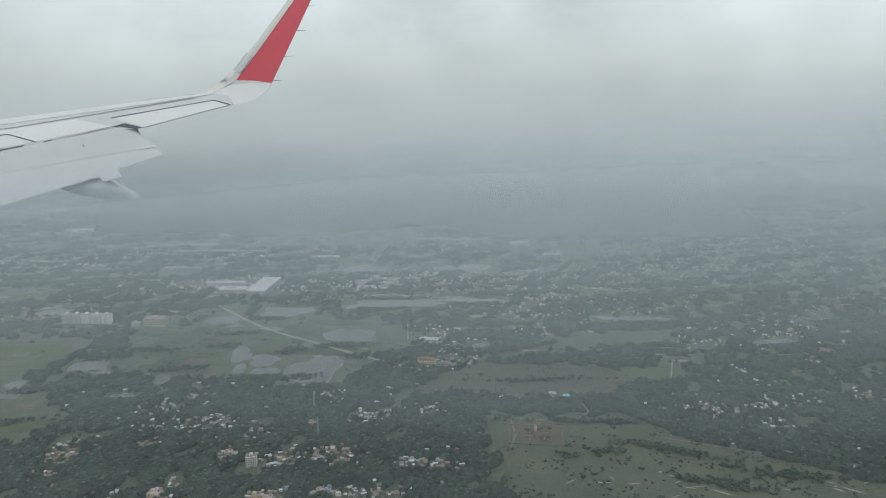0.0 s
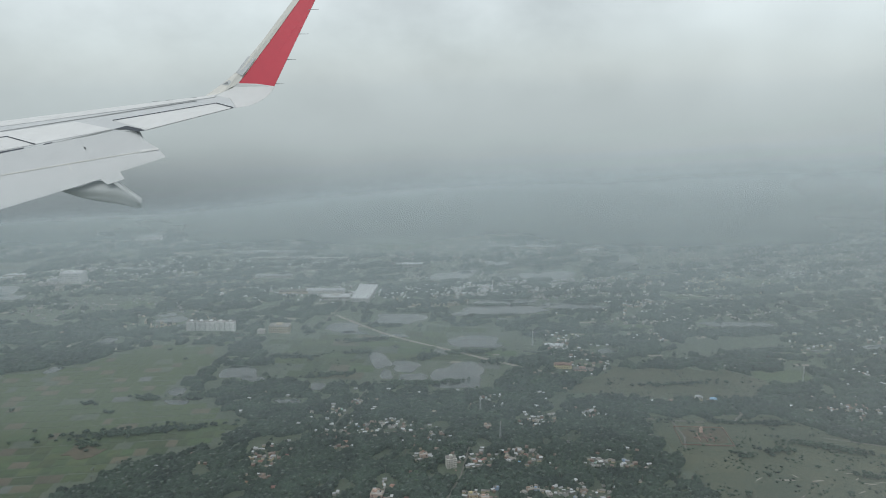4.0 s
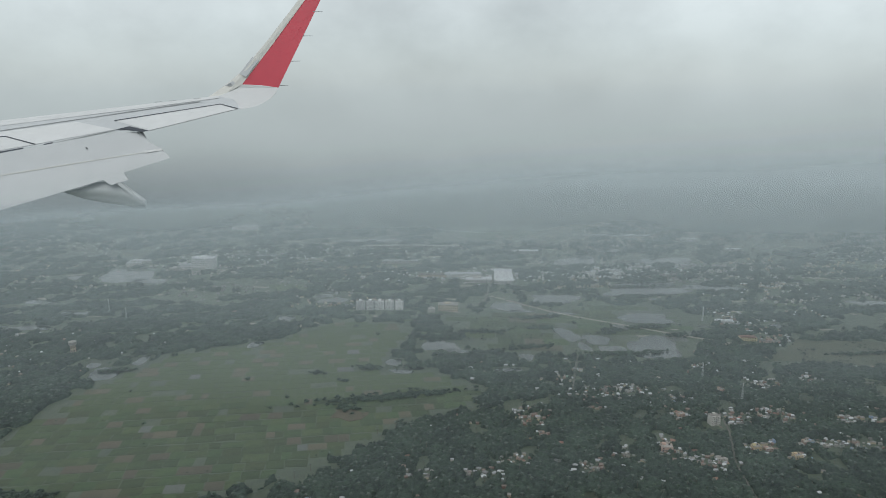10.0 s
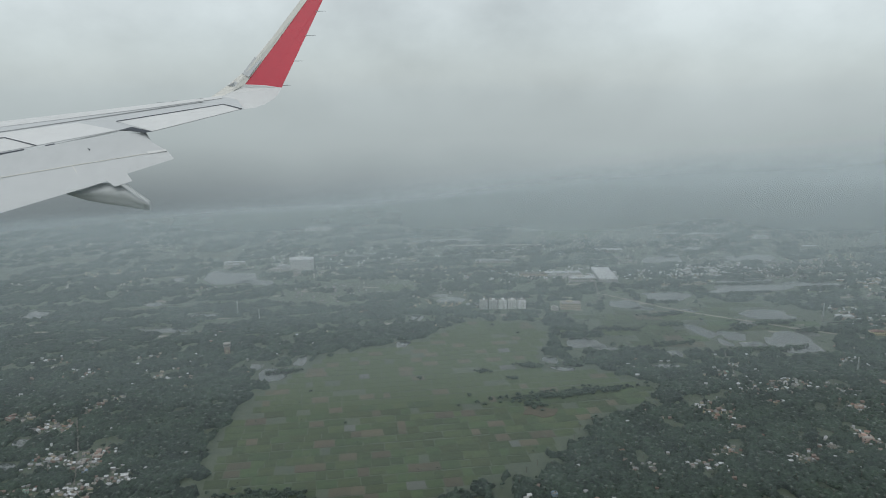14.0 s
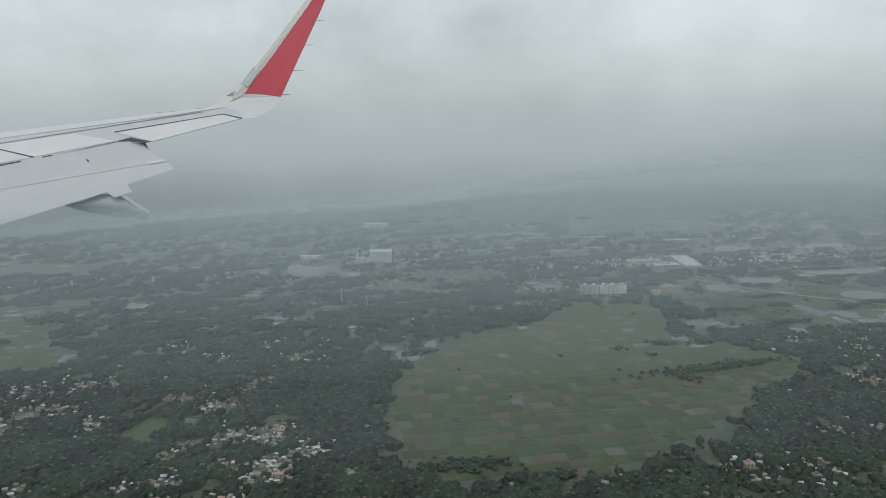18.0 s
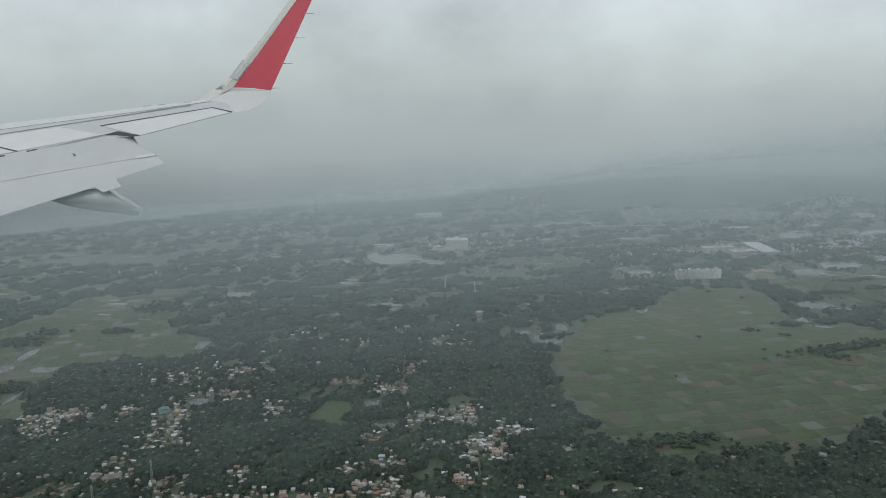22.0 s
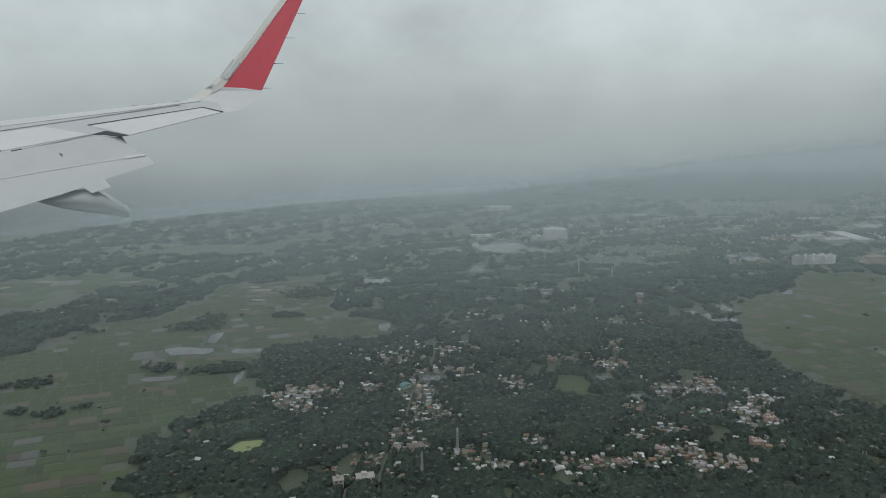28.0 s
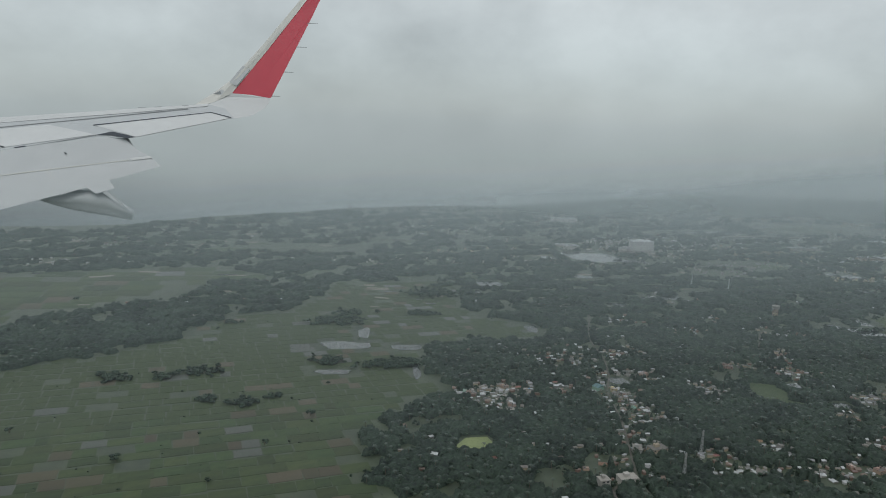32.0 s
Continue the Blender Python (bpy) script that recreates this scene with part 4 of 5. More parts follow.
# ---- landmarks ----
def apartment_block(x, y, turn, w, d, storeys, label, wall=0):
    high = 1.3
    h = storeys * high
    ob = thing("apartment_block", label, "apartment block", "row of apartment blocks", at=pose(x, y, 0, 0, 0, turn))
    core = [(-w / 2, -w * 0.12, -d / 2, d / 2, 0, h), (w * 0.12, w / 2, -d / 2, d / 2, 0, h), (-w * 0.12, w * 0.12, -d / 2 + 0.9, d / 2, 0, h)]
    part("wall", boxes("wall", core, A[wall]), ob)
    part("roof", boxes("roof", [(-w / 2, w / 2, -d / 2 + 0.9, d / 2, h, h + 0.15)], B[0]), ob)
    part("stair_head", boxes("stair_head", [(-w * 0.15, w * 0.15, -0.6, d * 0.3, h + 0.15, h + 1.3)], A[wall]), ob)
    for s in range(storeys):
        for k in (-0.4, -0.22, 0.22, 0.4):
            part("window", WIN, ob, pose(k * w, -d / 2, s * high + 0.75))
        part("balcony", BALCONY, ob, pose(0, -d / 2 + 0.6, s * high + 0.1))
    return ob


BALCONY = boxes("balcony", [(-0.75, 0.75, -0.3, 0.3, 0, 0.08), (-0.75, 0.75, -0.3, -0.25, 0.08, 0.45)], A[2])
for i in range(5):
    apartment_block(127.6 + 9.7 * i, 690, -2, 8.4, 6.4, 7, "tall white apartment block in a row beside the fields", 8)
apartment_block(386, 434, 12, 6.4, 5.2, 5, "white five-storey block above the village houses")


def big_hall(name, x, y, turn, w, d, h, wall, roof, label, bands=0, rise=1.2):
    """A long building with a shallow roof, and rows of windows where it has storeys."""
    ob = thing(name, label, "building", at=pose(x, y, 0, 0, 0, turn))
    part("wall", boxes("wall", [(-w / 2, w / 2, -d / 2, d / 2, 0, h)], wall), ob)
    n = max(1, int(w / 8)) if rise else 1
    rv, rf = [], []
    for i in range(n):
        x0, x1 = -w / 2 + w * i / n, -w / 2 + w * (i + 1) / n
        if rise:
            k = len(rv)
            xm = (x0 + x1) / 2
            rv += [(x0, -d / 2 - 0.3, h), (xm, -d / 2 - 0.3, h + rise), (x1, -d / 2 - 0.3, h), (x0, d / 2 + 0.3, h), (xm, d / 2 + 0.3, h + rise), (x1, d / 2 + 0.3, h)]
            rf += [(k, k + 1, k + 4, k + 3), (k + 1, k + 2, k + 5, k + 4), (k, k + 2, k + 1), (k + 3, k + 4, k + 5)]
    if rise:
        part("roof", mesh_from("roof", rv, rf, roof), ob)
    else:
        part("roof", boxes("roof", [(-w / 2 - 0.2, w / 2 + 0.2, -d / 2 - 0.2, d / 2 + 0.2, h, h + 0.3)], roof), ob)
        part("stair_head", boxes("stair_head", [(-w * 0.2, w * 0.1, -d * 0.1, d * 0.3, h + 0.3, h + 1.6)], wall), ob)
    for s in range(bands):
        for k in range(int(w / 2.0)):
            part("window", WIN_WIDE, ob, pose(-w / 2 + 1.2 + 2.0 * k, -d / 2, (s + 0.6) * h / bands))
    return ob


big_hall("office_building", 216, 687, -3, 20, 10, 6.4, A[1], B[0], "cream four-storey block with a tiled front", 3, 0)
big_hall("office_building", 199, 681, 0, 7, 5, 3.5, A[0], B[0], "small white annexe beside the cream block", 2, 0)
big_hall("hospital", -84, 866, -4, 27, 15, 13, A[8], B[1], "large white modern block above the lake", 5, 0)
big_hall("hospital", -106, 862, -4, 16, 9, 5, A[8], B[1], "white wing of the lakeside block", 2, 0)
big_hall("hospital", -114, 848, -8, 13, 6, 4, A[0], B[0], "low white hall by the lake", 1, 0)
big_hall("hospital", -85, 837, 6, 10, 6, 5, A[0], B[0], "white hall near the lake shore", 2, 0)
big_hall("office_building", -173, 872, 6, 18, 8, 5, A[0], B[1], "white block on the far shore", 2, 0)
big_hall("factory", 284, 812, 86, 58, 21, 4.5, A[2], B[7], "long factory hall with a grey ribbed roof", 0, 0.8)
big_hall("factory", 254, 796, 2, 30, 12, 4, A[0], B[1], "white factory hall beside the long hall", 1, 0)
big_hall("factory", 236, 822, 2, 44, 10, 3.4, A[0], B[1], "long low white workshop", 0, 0.8)
big_hall("factory", 200, 819, 2, 34, 8, 3, A[1], B[2], "low workshop with weathered roofs", 0, 0.8)
big_hall("factory", 159, 890, 1, 46, 8, 3, A[0], B[1], "long white shed in the distance", 0, 0.8)
big_hall("factory", 326, 944, 0, 38, 9, 4, A[0], B[1], "distant white hall beside ponds", 0, 0.8)
big_hall("levee", 173, 985, 1, 132, 5, 2.2, A[2], B[0], "long pale levee wall in the distance", 0, 0)
big_hall("factory", 582, 1026, 3, 26, 8, 4, A[8], B[1], "distant white hall among far trees", 0, 0.8)
big_hall("factory", 620, 960, 2, 24, 6, 3, A[0], B[1], "distant long white-roofed shed", 0, 0.6)
big_hall("factory", -97, 1116, 2, 40, 10, 6, A[8], B[1], "far row of white roofs in the haze", 0, 0.8)
big_hall("house_row", -174, 893, 3, 26, 5, 3, A[0], B[1], "white roofs along the far lake shore", 0, 0.6)
big_hall("school", 480, 596, -6, 15, 5, 3.2, A[6], B[3], "orange-yellow school with tiled roof", 2, 0.9)
big_hall("school", 496, 587, -6, 17, 5, 2.6, A[3], B[0], "low orange-fronted hall in the village", 1, 0)
big_hall("shed_hall", 479, 645, -8, 17, 6, 2.2, A[0], B[1], "pale tin hall by the ponds", 0, 0.7)
big_hall("house_row", 575, 535, -10, 5.5, 3.2, 1.8, A[0], B[1], "white tin-roofed house beside the fields", 0, 0.7)
big_hall("house_row", 585, 531, -14, 6, 3, 1.8, A[0], B[4], "blue tin-roofed shed beside the fields", 0, 0.7)
big_hall("market", -318, 421, 28, 6, 4, 2.2, A[7], B[5], "turquoise-roofed market hall by the road", 0, 0.8)
big_hall("shed_hall", -166, 646, 0, 14, 3, 2, A[0], B[1], "long white-roofed shed in the woods", 0, 0.5)
big_hall("school", -321, 341, 8, 8, 5, 3.2, A[1], B[0], "cream two-storey school beside the road", 2, 0)
big_hall("house_row", -347, 316, 4, 8, 5, 3, A[0], B[0], "white balconied building near the road", 2, 0)
big_hall("house_row", -330, 343, 70, 6, 4, 2.6, A[2], B[0], "grey walled hall beside the road", 1, 0)
big_hall("house_row", -359, 313, 6, 4.5, 4, 4.2, A[0], B[0], "tall white house with a blue lower storey", 3, 0)
big_hall("house_row", 122, 335, 4, 5, 4, 3.0, A[6], B[0], "bright yellow two-storey house", 2, 0)


def water_tower(x, y):
    ob = thing("water_tower", "white concrete water tower on tall columns above trees", "water tower", at=pose(x, y, 0))
    for i in range(6):
        cx, cy = 2.0 * math.cos(i * math.pi / 3), 2.0 * math.sin(i * math.pi / 3)
        part("column", prism("column", circle(0.3, 8, cx, cy), 0, 7.0, A[3]), ob)
    for z in (2.4, 4.8):
        part("ring_beam", prism("ring_beam", circle(2.25, 18), z, z + 0.35, A[1]), ob)
    part("shaft", prism("shaft", circle(0.6, 10), 0, 7.0, A[1]), ob)
    part("gallery", prism("gallery", circle(3.2, 20), 7.0, 7.3, A[0]), ob)
    v, f = [], []
    prof = [(3.0, 7.3), (3.0, 9.1), (3.3, 9.15), (3.3, 9.35), (1.2, 9.9), (0.1, 10.0)]
    n = 18
    for r, z in prof:
        v += [(r * math.cos(2 * math.pi * i / n), r * math.sin(2 * math.pi * i / n), z) for i in range(n)]
    for j in range(len(prof) - 1):
        f += [(j * n + i, j * n + (i + 1) % n, (j + 1) * n + (i + 1) % n, (j + 1) * n + i) for i in range(n)]
    part("tank", mesh_from("tank", v, f, A[0], True), ob)
    part("band", prism("band", circle(2.96, 18), 8.0, 8.4, A[4]), ob, label="dull red painted band")


water_tower(-102, 571)


def bar(v, f, a, b, r):
    a, b = Vector(a), Vector(b)
    d = (b - a).normalized()
    s = d.cross(Vector((0.31, 0.82, 0.47))).normalized() * r
    t = d.cross(s)
    k = len(v)
    v += [a + s, a + t, a - s, a - t, b + s, b + t, b - s, b - t]
    f += [(k + i, k + (i + 1) % 4, k + 4 + (i + 1) % 4, k + 4 + i) for i in range(4)]


def mast(x, y, h, label):
    """A square lattice mast that tapers, with cross bracing and aerials."""
    ob = thing("radio_mast", label, "mast", at=pose(x, y, 0, 0, 0, 20))
    base, top, n = 0.6, 0.2, 8
    for sx, sy in ((1, 1), (1, -1), (-1, -1), (-1, 1)):
        v, f = [], []
        bar(v, f, (sx * base, sy * base, 0), (sx * top, sy * top, h), 0.08)
        part("leg", mesh_from("leg", v, f, M_STEEL), ob)
    v, f = [], []
    for i in range(n):
        z0, z1 = h * i / n, h * (i + 1) / n
        r0, r1 = base + (top - base) * i / n, base + (top - base) * (i + 1) / n
        for (ax, ay), (bx, by) in (((1, 1), (1, -1)), ((1, -1), (-1, -1)), ((-1, -1), (-1, 1)), ((-1, 1), (1, 1))):
            bar(v, f, (ax * r0, ay * r0, z0), (bx * r1, by * r1, z1), 0.05)
            bar(v, f, (bx * r0, by * r0, z0), (ax * r1, ay * r1, z1), 0.05)
    part("bracing", mesh_from("bracing", v, f, M_STEEL), ob)
    for i in range(3):
        part("aerial", boxes("aerial", [(-0.12, 0.12, -0.1, 0.1, h - 2.2, h - 0.6)], A[0]), ob, pose(0.45 * math.cos(i * 2.1), 0.45 * math.sin(i * 2.1), 0, 0, 0, i * 120))


mast(-301, 337, 13, "slim steel lattice mast above the houses")
mast(-321, 316, 13, "steel lattice mast among trees")
mast(419, 467, 15, "steel lattice mast above the village")
mast(407, 510, 13, "thin lattice mast between trees")
mast(-119, 678, 15, "tall thin mast in the woods")
mast(-93, 656, 13, "thin mast in the woods")
mast(668, 565, 14, "thin mast above the trees")
mast(460, 650, 14, "thin mast beside the ponds")


def ruin():
    """Low brick walls of an unfinished yard, with its shrine-like stump."""
    ob = thing("walled_plot", "low red-brick foundation walls on a grassy plot", "foundation", at=pose(558, 475, 0.08, 0, 0, -3))
    w, d = 17, 13
    for x0, x1, y0, y1 in ((-w, w, -d, -d + 0.3), (-w, w, d - 0.3, d), (-w, -w + 0.3, -d + 0.3, d - 0.3), (w - 0.3, w, -d + 0.3, d - 0.3)):
        part("wall", boxes("wall", [(x0, x1, y0, y1, 0, 0.7)], A[4]), ob)
    for x in (-4, 0.5, 5):
        part("wall", boxes("wall", [(x, x + 0.5, -8, 3, 0, 0.8), (x - 3, x + 2, -3, -2.4, 0, 0.7)], A[4]), ob)
    part("stump", boxes("stump", [(-1, 1, 5, 7, 0, 2.6), (-0.6, 0.6, 5.4, 6.6, 2.6, 3.8)], A[3]), ob)


ruin()


# ---- field plots ----
def field_plots(name, poly, w, d, turn, label, brown, flooded, limit):
    """Plots with narrow banks between them; each stands a hand's width above the sheet of land."""
    ob = thing(name, label, "field", kind="structure")
    cx, cy = np.mean([q[0] for q in poly]), np.mean([q[1] for q in poly])
    c, s = math.cos(radians(turn)), math.sin(radians(turn))
    box = [f([q[k] for q in poly]) for k in (0, 1) for f in (min, max)]
    variants = []
    for mat in (M_PLOT, M_PLOTB, M_PLOTW):
        row = []
        for k in range(6):
            j = rng.uniform(-0.03, 0.03, 8)
            ring = [(-0.485 + j[0], -0.485 + j[1]), (0.485 + j[2], -0.485 + j[3]), (0.485 + j[4], 0.485 + j[5]), (-0.485 + j[6], 0.485 + j[7])]
            row.append(prism("plot", ring, -0.3, 0.09, mat))
        variants.append(row)
    n = 0
    rest = ([], [], [])
    for iy in range(-120, 120):
        v = iy * d + 0.4 * math.sin(iy * 1.7)
        u = -760 + rng.uniform(0, w)
        while u < 760:
            ww = w * rng.uniform(0.55, 1.7)
            um = u + ww / 2
            u += ww
            x, y = cx + um * c - v * s, cy + um * s + v * c
            if not (box[0] < x < box[1] and box[2] < y < box[3]):
                continue
            ok = [inside(poly, np.array([x + a * (c * ww * 0.45) - b * s * d * 0.45]), np.array([y + a * s * ww * 0.45 + b * c * d * 0.45]))[0] for a, b in ((-1, -1), (1, -1), (1, 1), (-1, 1))]
            if not all(ok) or near_water(x, y, 3) or rng.random() < 0.04:
                continue
            x0, x1 = edge_x(y)
            if not x0 < x < x1:
                continue
            r = rng.random()
            wet = flooded * (1.6 if waves(np.array([x]), np.array([y]), 90, 31)[0] > 0.1 else 0.3)
            kind = 1 if r < brown else 2 if r < brown + wet else 0
            m = pose(x, y, 0, 0, 0, turn + rng.normal() * 2.2) @ Matrix.Diagonal((ww, d * rng.choice([0.85, 0.97, 1.0, 1.02]), rng.uniform(0.7, 1.3), 1))
            n += 1
            if n <= limit:
                plot = new("plot", variants[kind][int(rng.integers(6))])
                plot.parent = ob
                plot.matrix_basis = m
            else:
                rest[kind].append([m @ Vector(q) for q in ((-0.47, -0.46, 0.09), (0.47, -0.46, 0.09), (0.47, 0.46, 0.09), (-0.47, 0.46, 0.09), (-0.47, -0.46, -0.1), (0.47, -0.46, -0.1))])
    for quads, mat in zip(rest, (M_PLOT, M_PLOTB, M_PLOTW)):
        if quads:
            verts = [q for quad in quads for q in quad]
            faces = [f for k in range(len(quads)) for f in ((6 * k, 6 * k + 1, 6 * k + 2, 6 * k + 3), (6 * k + 4, 6 * k + 5, 6 * k + 1, 6 * k))]
            tagged(part("far_plots", mesh_from("far_plots", verts, faces, mat), ob), kind="stuff")


# ---- trees ----
def ico():
    t = (1 + 5 ** 0.5) / 2
    v = np.array([(-1, t, 0), (1, t, 0), (-1, -t, 0), (1, -t, 0), (0, -1, t), (0, 1, t), (0, -1, -t), (0, 1, -t), (t, 0, -1), (t, 0, 1), (-t, 0, -1), (-t, 0, 1)], float)
    f = np.array([(0, 11, 5), (0, 5, 1), (0, 1, 7), (0, 7, 10), (0, 10, 11), (1, 5, 9), (5, 11, 4), (11, 10, 2), (10, 7, 6), (7, 1, 8), (3, 9, 4), (3, 4, 2), (3, 2, 6), (3, 6, 8),
                  (3, 8, 9), (4, 9, 5), (2, 4, 11), (6, 2, 10), (8, 6, 7), (9, 8, 1)])
    return v / np.linalg.norm(v[0]), f


def soup(name, verts, tris, mat):
    me = bpy.data.meshes.new(name)
    me.vertices.add(len(verts))
    me.vertices.foreach_set("co", np.asarray(verts, np.float32).ravel())
    me.loops.add(tris.size)
    me.loops.foreach_set("vertex_index", np.asarray(tris, np.int32).ravel())
    me.polygons.add(len(tris))
    me.polygons.foreach_set("loop_start", np.arange(0, tris.size, 3, dtype=np.int32))
    me.materials.append(mat)
    me.update(calc_edges=True)
    me.validate()
    return me


def clumps(centres, radii, flat=0.55, rough=0.4):
    """Uneven leaf clumps, one jittered twenty-sided body for each centre."""
    v, f = ico()
    n = len(centres)
    j = 1 + rng.uniform(-rough, rough, (n, 12, 1))
    a = rng.uniform(0, 2 * np.pi, n)
    ca, sa = np.cos(a)[:, None], np.sin(a)[:, None]
    b = np.stack([v[None, :, 0] * ca - v[None, :, 1] * sa, v[None, :, 0] * sa + v[None, :, 1] * ca, np.repeat(v[None, :, 2] * flat, n, 0)], -1)
    verts = (b * j * np.asarray(radii)[:, None, None] + np.asarray(centres)[:, None, :]).reshape(-1, 3)
    # the under side is never seen and stays open
    f = f[v[f][:, :, 2].mean(1) > -0.5]
    tris = (f[None] + 12 * np.arange(n)[:, None, None]).reshape(-1, 3)
    return verts, tris


def crowns(points, size, per, lift=0.0):
    """Clumps heaped into crowns at the points."""
    c, r = [], []
    n = len(points)
    h = size * rng.uniform(0.85, 1.3, n)
    for k in range(per):
        a, q = rng.uniform(0, 2 * np.pi, n), (0 if k == 0 else 0.72) * h * rng.uniform(0.6, 1.2, n)
        c.append(np.stack([points[:, 0] + q * np.cos(a), points[:, 1] + q * np.sin(a), (h * (1.15 if k == 0 else 0.75) + lift) * rng.uniform(0.85, 1.15, n)], -1))
        r.append(h * rng.uniform(0.35, 0.7, n) * (1.0 if k else 1.1))
    return np.concatenate(c), np.concatenate(r)


def blocked(x, y):
    """Where nothing tall grows: fields, water, roads and around houses."""
    bad = np.zeros(len(x), bool)
    wob = 5.0 * waves(x, y, 26, 5)
    wob2 = 5.0 * waves(x, y, 26, 6)
    for poly in FIELDS:
        bad |= inside(poly, x + wob, y + wob2)
    for px, py, a, b, turn in PONDS:
        c, s = math.cos(radians(turn)), math.sin(radians(turn))
        u, v = (x - px) * c + (y - py) * s, -(x - px) * s + (y - py) * c
        bad |= (np.abs(u) < a * 1.12 + 1.5) & (np.abs(v) < b * 1.15 + 1.5)
    for cx, cy, a, b in CLEAR:
        bad |= (np.abs(x - cx) < a) & (np.abs(y - cy) < b)
    for fx, fy, a, b in FAR_OPEN + STRIPS:
        if fy + b + 4 < y.min() or fy - b - 4 > y.max():
            continue
        bad |= ((x - fx) / (a + 1.5)) ** 2 + ((y - fy) / (b + 2.5)) ** 2 < 1
    bad |= inside([(-415, 353), (-405, 349), (-394, 357), (-396, 367), (-409, 367)], x, y)
    for pts, wd in ROADS:
        for (x0, y0), (x1, y1) in zip(pts, pts[1:]):
            l2 = (x1 - x0) ** 2 + (y1 - y0) ** 2
            t = np.clip(((x - x0) * (x1 - x0) + (y - y0) * (y1 - y0)) / l2, 0, 1)
            bad |= np.hypot(x - x0 - t * (x1 - x0), y - y0 - t * (y1 - y0)) < wd / 2 + 0.25
    H = np.array(HOUSES)
    cell = {}
    for hx, hy in HOUSES:
        for i in (-1, 0, 1):
            for j in (-1, 0, 1):
                cell.setdefault((int(hx // 8) + i, int(hy // 8) + j), []).append((hx, hy))
    for i in np.nonzero(~bad)[0]:
        for hx, hy in cell.get((int(x[i] // 8), int(y[i] // 8)), ()):
            # cleared further on the camera's side, to keep the houses in view
            if (x[i] - hx) ** 2 + (y[i] - hy + 1.2) ** 2 < 2.0 ** 2:
                bad[i] = True
                break
    return bad


def village_share(x, y):
    """1 inside a village, where gardens and yards leave few trees."""
    hit = np.zeros(len(x), bool)
    for vx, vy, count, sx, sy in VILLAGES:
        hit |= ((x - vx) / (sx * 1.15 + 2.5)) ** 2 + ((y - vy + 1) / (sy * 1.15 + 2.5)) ** 2 < 1.3
    return hit


def scatter(y0, y1, step):
    ys = np.arange(y0, y1, step)
    xs = np.arange(-1250, 1640, step)
    x, y = [q.ravel() for q in np.meshgrid(xs, ys)]
    x, y = x + rng.uniform(-0.5, 0.5, len(x)) * step, y + rng.uniform(-0.5, 0.5, len(y)) * step
    lo, hi = edge_x(y)
    k = (x > lo) & (x < hi) & (y < crest(x) - 45)
    return x[k], y[k]


def woods():
    for y0, y1, step, size, per, thin in ((265, 400, 4.4, 1.2, 5, 0.95), (400, 540, 4.8, 1.3, 4, 1.0), (540, 700, 6.5, 1.7, 3, 0.7), (700, 900, 6.0, 1.5, 2, 0.25), (900, 1180, 7.0, 1.7, 1, 0.1), (1180, 1660, 8.0, 2.6, 2, 0.1)):
        x, y = scatter(y0, y1, step)
        keep = ~blocked(x, y)
        keep &= ~village_share(x, y) | (rng.random(len(x)) < 0.8)
        keep &= waves(x, y, 60, 9) + 0.6 * waves(x, y, 22, 10) + rng.normal(0, 0.25, len(x)) > -thin
        pts = np.stack([x[keep], y[keep]], -1)
        c, r = crowns(pts, size, per, 0.7 if y0 < 540 else 0.3)
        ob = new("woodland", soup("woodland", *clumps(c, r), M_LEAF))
        tagged(ob, "dense dark green broadleaf woodland between villages", "woodland", kind="stuff")


def crown_domes(X, Y, cell, seed):
    """Domed crowns side by side, each with its own width and height, for a closed canopy."""
    tab = np.random.default_rng(seed).random((128, 128, 4))
    gi, gj = np.floor(X / cell).astype(int), np.floor(Y / cell).astype(int)
    best = np.zeros(X.shape)
    for di in (-1, 0, 1):
        for dj in (-1, 0, 1):
            q = tab[(gi + di) % 128, (gj + dj) % 128]
            px, py = (gi + di + q[..., 0]) * cell, (gj + dj + q[..., 1]) * cell
            r, top = cell * (0.5 + 0.55 * q[..., 2]), cell * (0.22 + 0.78 * q[..., 3])
            best = np.maximum(best, top * np.sqrt(np.clip(1 - ((X - px) ** 2 + (Y - py) ** 2) / r ** 2, 0, 1)))
    return best


